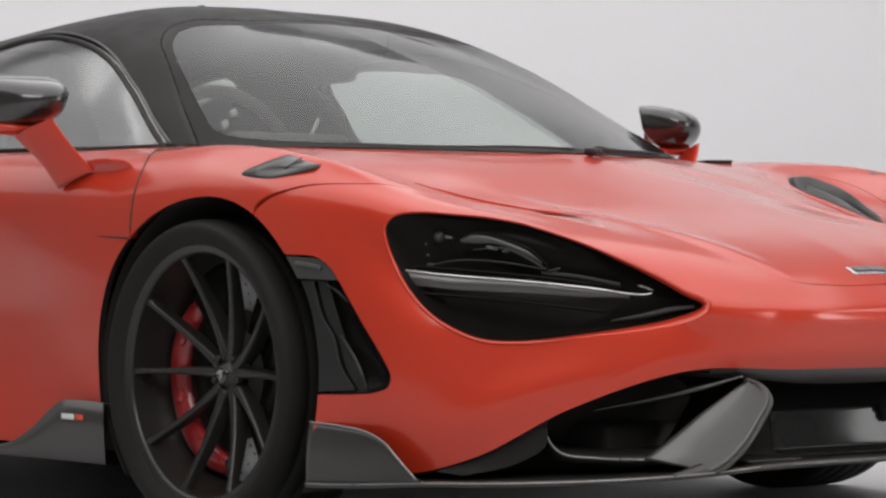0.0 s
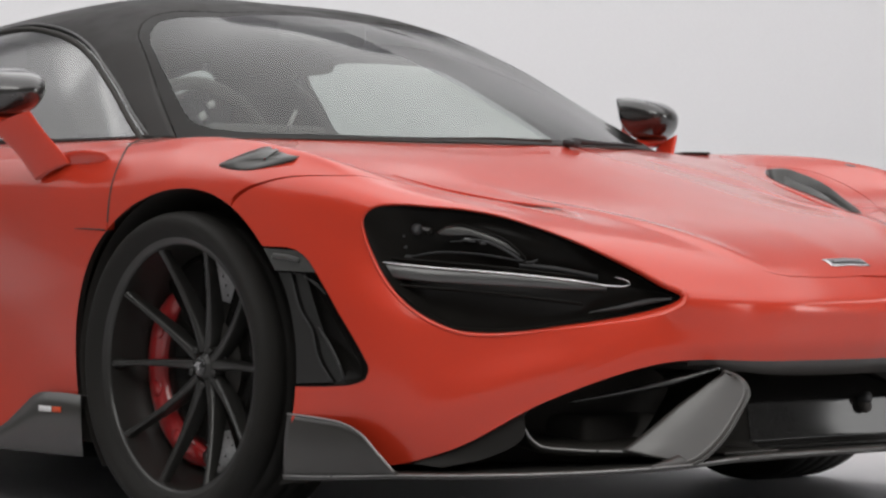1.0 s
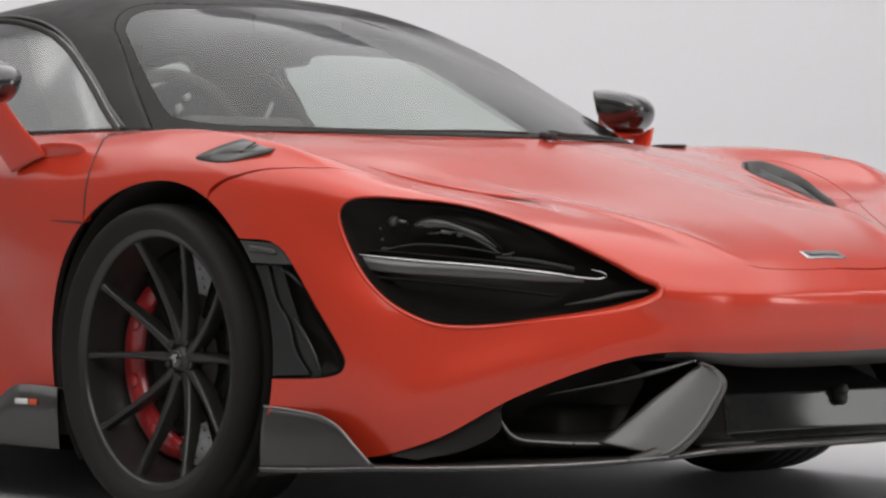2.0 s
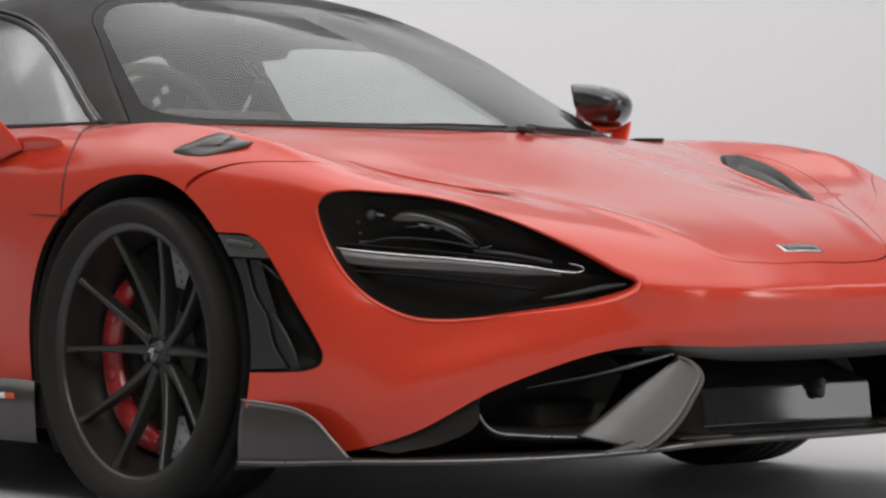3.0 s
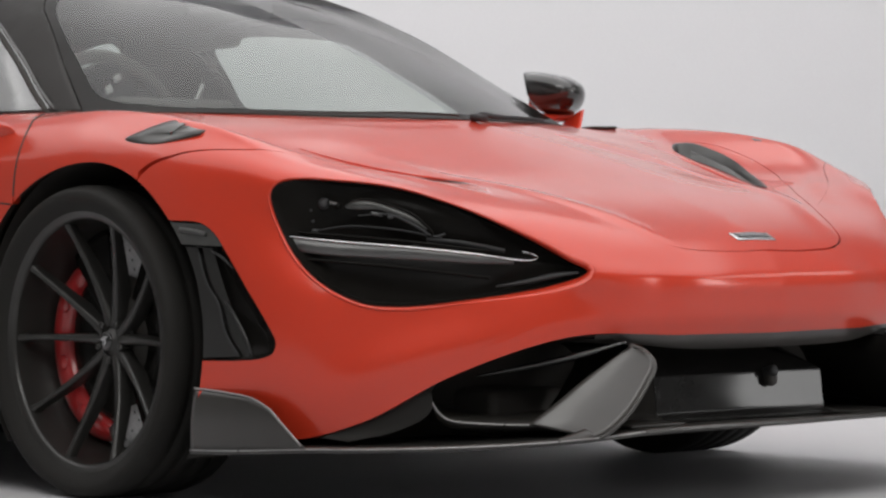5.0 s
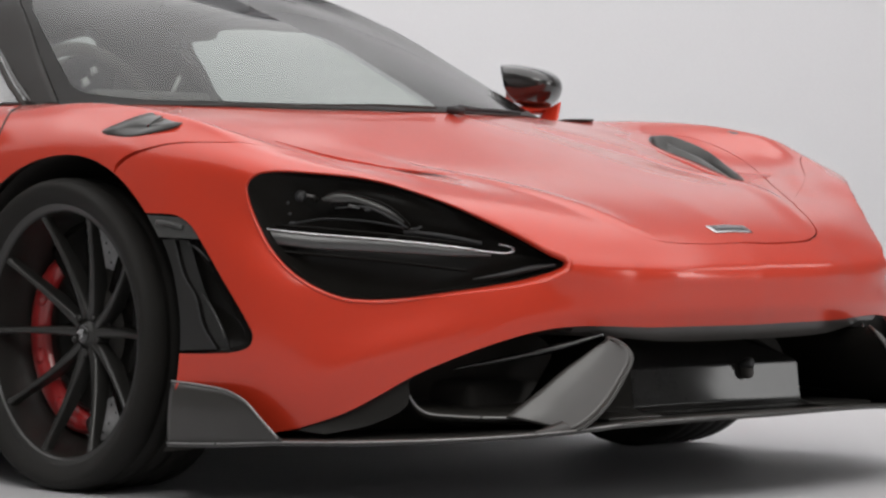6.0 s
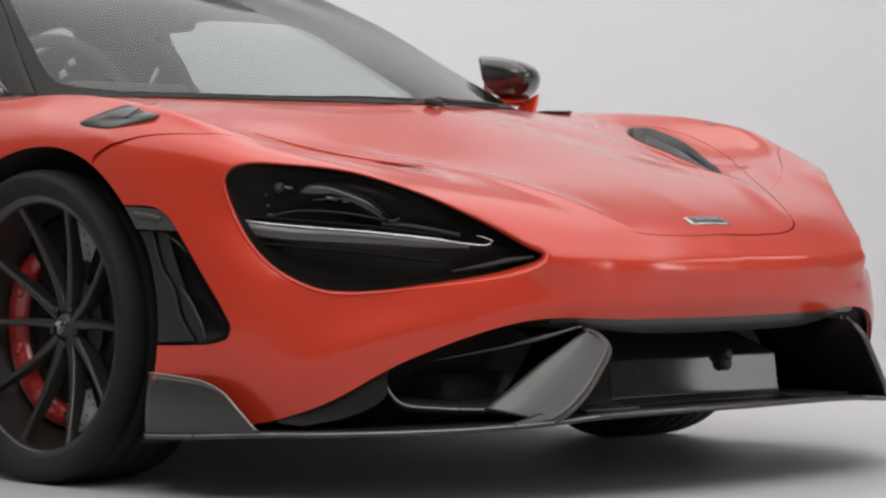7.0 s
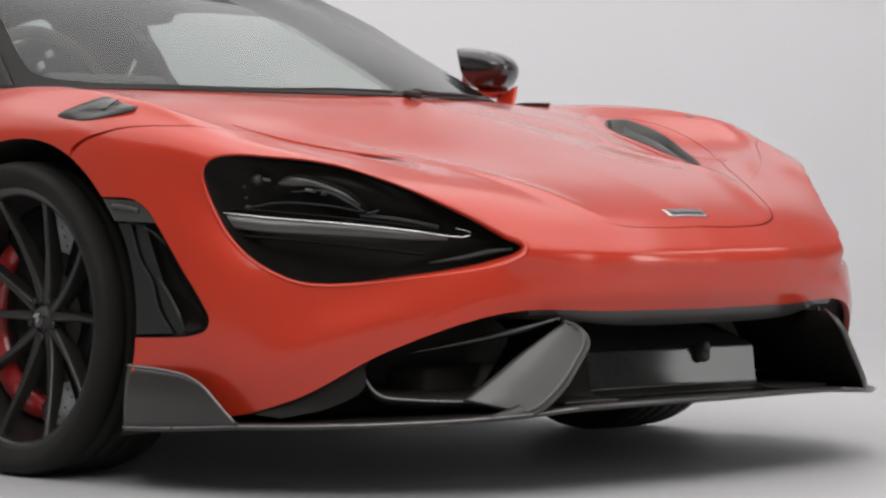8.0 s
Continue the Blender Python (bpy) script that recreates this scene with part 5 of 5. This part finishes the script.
# ---------------------------------------------------------------- door mirrors
for flip in (False, True):
    mirror = group_part("door_mirror", car, "black carbon door mirror on a painted stalk")
    rows = []
    for k in np.linspace(-0.995, 0.995, 30):
        tall = 0.056 * (1 - abs(k) ** 5) ** 0.5
        deep = (0.118 - 0.022 * k) * (1 - abs(k) ** 2.4) ** 0.55
        yy, mid_z = -0.995 - 0.098 * k, 0.902 - 0.004 * k
        lean = lambda q: -0.030 * (q + 0.35) * (1 - abs(k) ** 3)
        face = [(-0.600 - 0.010 * k + lean(q), yy, mid_z + tall * 0.96 * q) for q in np.linspace(-1, 1, 7)]
        shell = [(-0.600 - 0.010 * k + lean(math.sin(q)) * (1 - math.cos(q)) + deep * math.cos(q), yy, mid_z + tall * math.sin(q)) for q in np.linspace(np.pi / 2, -np.pi / 2, 21)]
        rows.append([(x, y_ - (0.020 * (0.955 - z) / 0.112 + 0.014 * np.clip((0.955 - z) / 0.112, 0, 1) ** 4) * (1 - k) / 2, z) for x, y_, z in face + shell])
    part("housing", grid(np.swapaxes(rows, 0, 1), closed=True), CARBON_GLOSS, mirror, "glossy black carbon housing", flip=flip)
    bm = block((0.006, 0.15, 0.085), pose(-0.602, -1.010, 0.902, 0, 0, 6), 0.002, 1)
    part("mirror_glass", bm, CHROME, mirror, "silver mirror glass", flip=flip)
    arm = through_points([(-0.495, -0.915, 0.728), (-0.510, -0.938, 0.765), (-0.528, -0.968, 0.806), (-0.545, -0.990, 0.838)], 16)
    wide_ = np.interp(np.linspace(0, 1, 16), [0, 0.5, 1], [0.055, 0.050, 0.058])
    rows = []
    for i in range(16):
        c = arm[i] + np.array((0.027, -0.018, 0.0))
        e1, e2 = np.array((0.90, 0.25, 0.32)), np.array((0.25, -0.90, 0.2))
        rows.append([c + wide_[i] * math.cos(t) * e1 + 0.014 * math.sin(t) * e2 for t in np.linspace(0, 2 * np.pi, 21)[:-1]])
    part("stalk", grid(np.swapaxes(rows, 0, 1), closed=True), PAINT, mirror, "orange-red painted stalk", flip=flip)
    rows = []
    for k in np.linspace(-0.97, 0.97, 18):
        yy = -1.000 + 0.072 * k
        hw = 0.050 * math.sqrt(max(0.02, 1 - k * k))
        rows.append([(-0.585 + hw * math.cos(t), yy, 0.838 + 0.014 * math.sin(t) - 0.004 * k) for t in np.linspace(0, 2 * np.pi, 17)[:-1]])
    part("lower_cap", grid(np.swapaxes(rows, 0, 1), closed=True), PAINT, mirror, "orange-red lower cap", flip=flip)
    # a bump that stands in for the shaded scoop in the door
    rows = []
    for k in np.linspace(0.03, np.pi - 0.03, 12):
        rows.append([(-0.395 - 0.105 * math.cos(k), -0.905 - 0.016 * math.sin(k) * math.cos(t) - 0.016 * math.sin(t) * math.sin(k) ** 0.5, 0.747 + 0.026 * math.sin(k) ** 0.5 * math.sin(t) - 0.002 * math.cos(k)) for t in np.linspace(0, 2 * np.pi, 17)[:-1]])
    part("scoop_bump", grid(np.swapaxes(rows, 0, 1), closed=True), PAINT, mirror, flip=flip)

# ---------------------------------------------------------------- badge, wipers, seams
badge = group_part("nose_badge", car, "small silver and black nose badge")


def on_nose(x, y, lift):
    g = FLAT[(FLAT[:, 0] > 0.3) & (FLAT[:, 1] > -0.3)]
    g = g[g[:, 2] > 0.47]
    d = (g[:, 0] - x) ** 2 + (g[:, 1] + abs(y)) ** 2
    i = np.argpartition(d, 12)[:12]
    wgt = np.sqrt(1 / (d[i] + 2e-5))[:, None]
    base = np.column_stack([np.ones(12), g[i, 0] - x, g[i, 1] + abs(y)])
    return np.array((x, y, np.linalg.lstsq(base * wgt, g[i, 2] * wgt[:, 0], rcond=None)[0][0] + lift))


def badge_plate(x0, x1, y0, y1, slant, lift):
    rows = [[on_nose(x0 + (x1 - x0) * k, y0 + (y1 - y0) * j + slant * k, lift) for k in np.linspace(0, 1, 5)] for j in np.linspace(0, 1, 14)]
    return thick(grid(rows), -0.002)


part("badge_frame", badge_plate(0.963, 0.986, -0.060, 0.055, 0.004, 0.0030), CHROME, badge, "bright frame")
part("badge_field", badge_plate(0.9655, 0.980, -0.050, 0.047, 0.002, 0.0040), GLOSS_BLACK, badge, "black field")
part("badge_bar", badge_plate(0.970, 0.976, -0.036, 0.036, 0.001, 0.0046), ALU, badge, "plain grey bar")

wiper = group_part("windscreen_wiper", car, "black windscreen wiper lying along the glass")
part("arm", tube([(0.140, 0.03, 0.794), (0.12, 0.06, 0.804), (0.10, 0.12, 0.801), (0.02, 0.30, 0.803), (-0.10, 0.48, 0.806)], [0.005, 0.006, 0.005, 0.004, 0.003], n=10, steps=30), TRIM, wiper)
part("blade", tube([(0.135, -0.02, 0.800), (0.095, -0.17, 0.803), (0.03, -0.33, 0.800), (-0.06, -0.46, 0.802)], [0.003, 0.002, 0.001], n=8, steps=30), MATT_BLACK, wiper)
part("pivot", block((0.034, 0.034, 0.014), pose(0.137, 0.040, 0.796, 0, 8, 20), 0.005, 3), TRIM, wiper)
for flip in (False, True):
    cowl = through_points([(0.122, 0.0, 0.7905), (0.108, -0.10, 0.791), (0.055, -0.25, 0.7935), (-0.09, -0.50, 0.798), (-0.20, -0.645, 0.799), (-0.33, -0.765, 0.801)], 40)
    part("cowl_seal", tube(cowl, 0.0025, n=8, steps=50), MATT_BLACK, car, "black cowl seal", flip=flip)
    # black rod along the door gap, in place of the shade inside it
    seal = []
    for j in range(SHELL.shape[1]):
        line = SHELL[(su > 4) & (su < 8), j]
        side = ahead_of_door(SIDE(line))
        k = np.nonzero((side[:-1] <= 0) & (side[1:] > 0))[0]
        if len(k) and 0.615 < line[k[0], 2] < 0.80:
            f_ = side[k[0]] / (side[k[0]] - side[k[0] + 1])
            seal.append(line[k[0]] * (1 - f_) + line[k[0] + 1] * f_ + np.array((0, 0.0012, -0.0006)))
    part("door_gap_dark", tube(seal[::3], 0.0031, n=8, steps=50), MATT_BLACK, car, "black rod that darkens the door gap", flip=flip)
    slit = [(-0.230, -0.9605, 0.600), (-0.28, -0.961, 0.6025), (-0.345, -0.960, 0.604)]
    part("panel_seam", tube(slit, [0.002, 0.0016, 0.0006], n=6, steps=10), MATT_BLACK, car, flip=flip)
    part("cowl_cap", block((0.08, 0.07, 0.006), pose(-0.160, -0.735, 0.795, 0, 0, 30), 0.0025, 2), MATT_BLACK, car, flip=flip)

# ---------------------------------------------------------------- cabin
dash = group_part("dashboard", car, "dark dashboard behind the windscreen")
y = np.linspace(-0.70, 0.70, 40)
rows = [[(0.06 - 0.75 * yy * yy, yy, 0.775), (-0.10 - 0.55 * yy * yy, yy, 0.79), (-0.30 - 0.3 * yy * yy, yy, 0.80 - 0.01 * abs(yy)), (-0.48 - 0.1 * yy * yy, yy, 0.795), (-0.53, yy, 0.76), (-0.52, yy, 0.60)] for yy in y]
part("dash_top", grid(rows), SUEDE, dash)
bm = block((0.10, 0.34, 0.05), pose(-0.47, -0.37, 0.815, 0, -10, 0), 0.02, 3)
part("instrument_hood", bm, SUEDE, dash)
wheel_ = group_part("steering_wheel", car, "dark suede steering wheel")
m = pose(-0.66, -0.37, 0.79, 0, 68, 0)
ring = [(0.175 * math.cos(t), 0.18 * math.sin(t), 0) for t in np.linspace(0, 2 * np.pi, 49)]
ring = [m @ Vector(p) for p in ring]
rows = []
for i in range(48):
    a_, b_ = ring[i], ring[(i + 1) % 48]
    dd = (b_ - a_).normalized()
    n1 = (m.to_3x3() @ Vector((0, 0, 1))).normalized()
    n2 = dd.cross(n1)
    rows.append([a_ + 0.016 * (math.cos(t) * n1 + math.sin(t) * n2) for t in np.linspace(0, 2 * np.pi, 13)])
part("rim", grid(rows, closed=True), SUEDE, wheel_)
bm = block((0.10, 0.13, 0.04), m @ pose(0, 0, 0.01), 0.015, 3)
part("boss", bm, TRIM, wheel_)
for ang in (0, 180, 270):
    bm = block((0.13, 0.028, 0.012), m @ pose(0, 0, 0, 0, 0, ang + 90) @ pose(0.10, 0, 0), 0.004, 2)
    part("spoke", bm, ALU, wheel_)
for y_, z_, tilt, tall in ((-0.412, 0.895, 25, 0.016), (-0.436, 0.868, 30, 0.018), (-0.172, 0.870, -30, 0.045)):
    part("paddle", block((0.006, 0.020 if tall < 0.03 else 0.010, tall), pose(-0.60, y_, z_, tilt, 0, 0), 0.002, 2), HIGHLIGHT_METAL, wheel_, "bright metal shift paddle")
for flip in (False, True):
    belt = through_points([(-1.545, -0.575, 1.032), (-1.450, -0.578, 0.952), (-1.350, -0.58, 0.860), (-1.29, -0.58, 0.80)], 16)
    rows = [[q + np.array((0.010, 0.004, 0.004)) * k for k in (-1, 0, 1)] for q in belt]
    part("seat_belt", thick(grid(rows), 0.002), BELT, car, "grey seat belt beside the window", flip=flip)
for y0 in (-0.37, 0.37):
    seat = group_part("bucket_seat", car, "dark bucket seat")
    rows = []
    for k in np.linspace(0, 1, 16):
        z = 0.40 + 0.58 * k
        hw = 0.25 - 0.04 * k if k < 0.72 else 0.222 - 0.35 * (k - 0.72)
        xx = -1.15 - 0.30 * k
        rows.append([(xx + 0.07, y0 - hw, z), (xx + 0.05, y0 - hw * 0.8, z), (xx, y0 - hw * 0.4, z), (xx, y0 + hw * 0.4, z), (xx + 0.05, y0 + hw * 0.8, z), (xx + 0.07, y0 + hw, z), (xx - 0.06, y0 + hw * 0.9, z), (xx - 0.09, y0, z), (xx - 0.06, y0 - hw * 0.9, z), (xx + 0.07, y0 - hw, z)])
    part("backrest", grid(rows), SUEDE, seat)
    part("seat_base", block((0.50, 0.46, 0.14), pose(-0.85, y0, 0.40, 0, -8, 0), 0.04, 3), SUEDE, seat)
part("bulkhead", block((0.05, 1.30, 0.55), pose(-1.68, 0, 0.60, 0, -8, 0), 0.01), SUEDE, car, "dark cabin bulkhead")
# made-up panel; keeps bright glass from showing through the near window
part("view_block", block((0.04, 0.44, 0.27), pose(-1.66, 0, 0.965, 0, -6, 0), 0.01), SUEDE, car, "dark added panel that blocks the bright view between the seats")
# upright panel added to shut out the cove seen through the rear glass
part("rear_view_block", block((0.04, 1.0, 0.26), pose(-2.10, 0, 0.93), 0.01), TRIM, car, "dark added panel that blocks the white cove behind the cabin")
part("tunnel", block((0.9, 0.16, 0.18), pose(-0.95, 0, 0.44), 0.03), SUEDE, car)
part("cabin_floor", block((1.5, 1.6, 0.04), pose(-0.85, 0, 0.27), 0.0), SUEDE, car)
for flip in (False, True):
    rows = [[(x, -0.775, 0.30), (x, -0.79, 0.60), (x, -0.775, 0.77), (x, -0.80, 0.79)] for x in np.linspace(-0.38, -1.6, 12)]
    part("door_lining", grid(rows), SUEDE, car, flip=flip)
part("rear_view_mirror", block((0.03, 0.24, 0.052), pose(-0.745, 0.03, 1.088, 0, -8, -12), 0.012, 3), TRIM, car, "dark rear view mirror")

# small aerial cover on the roof
aerial = group_part("roof_aerial", car, "small black roof aerial cover")
part("aerial_base", block((0.13, 0.030, 0.008), pose(-1.17, -0.02, 1.1955, 0, 2, 49), 0.004, 3), TRIM, aerial)
part("aerial_knob", block((0.022, 0.022, 0.012), pose(-1.20, -0.070, 1.198, 0, 0, 49), 0.005, 3), TRIM, aerial)
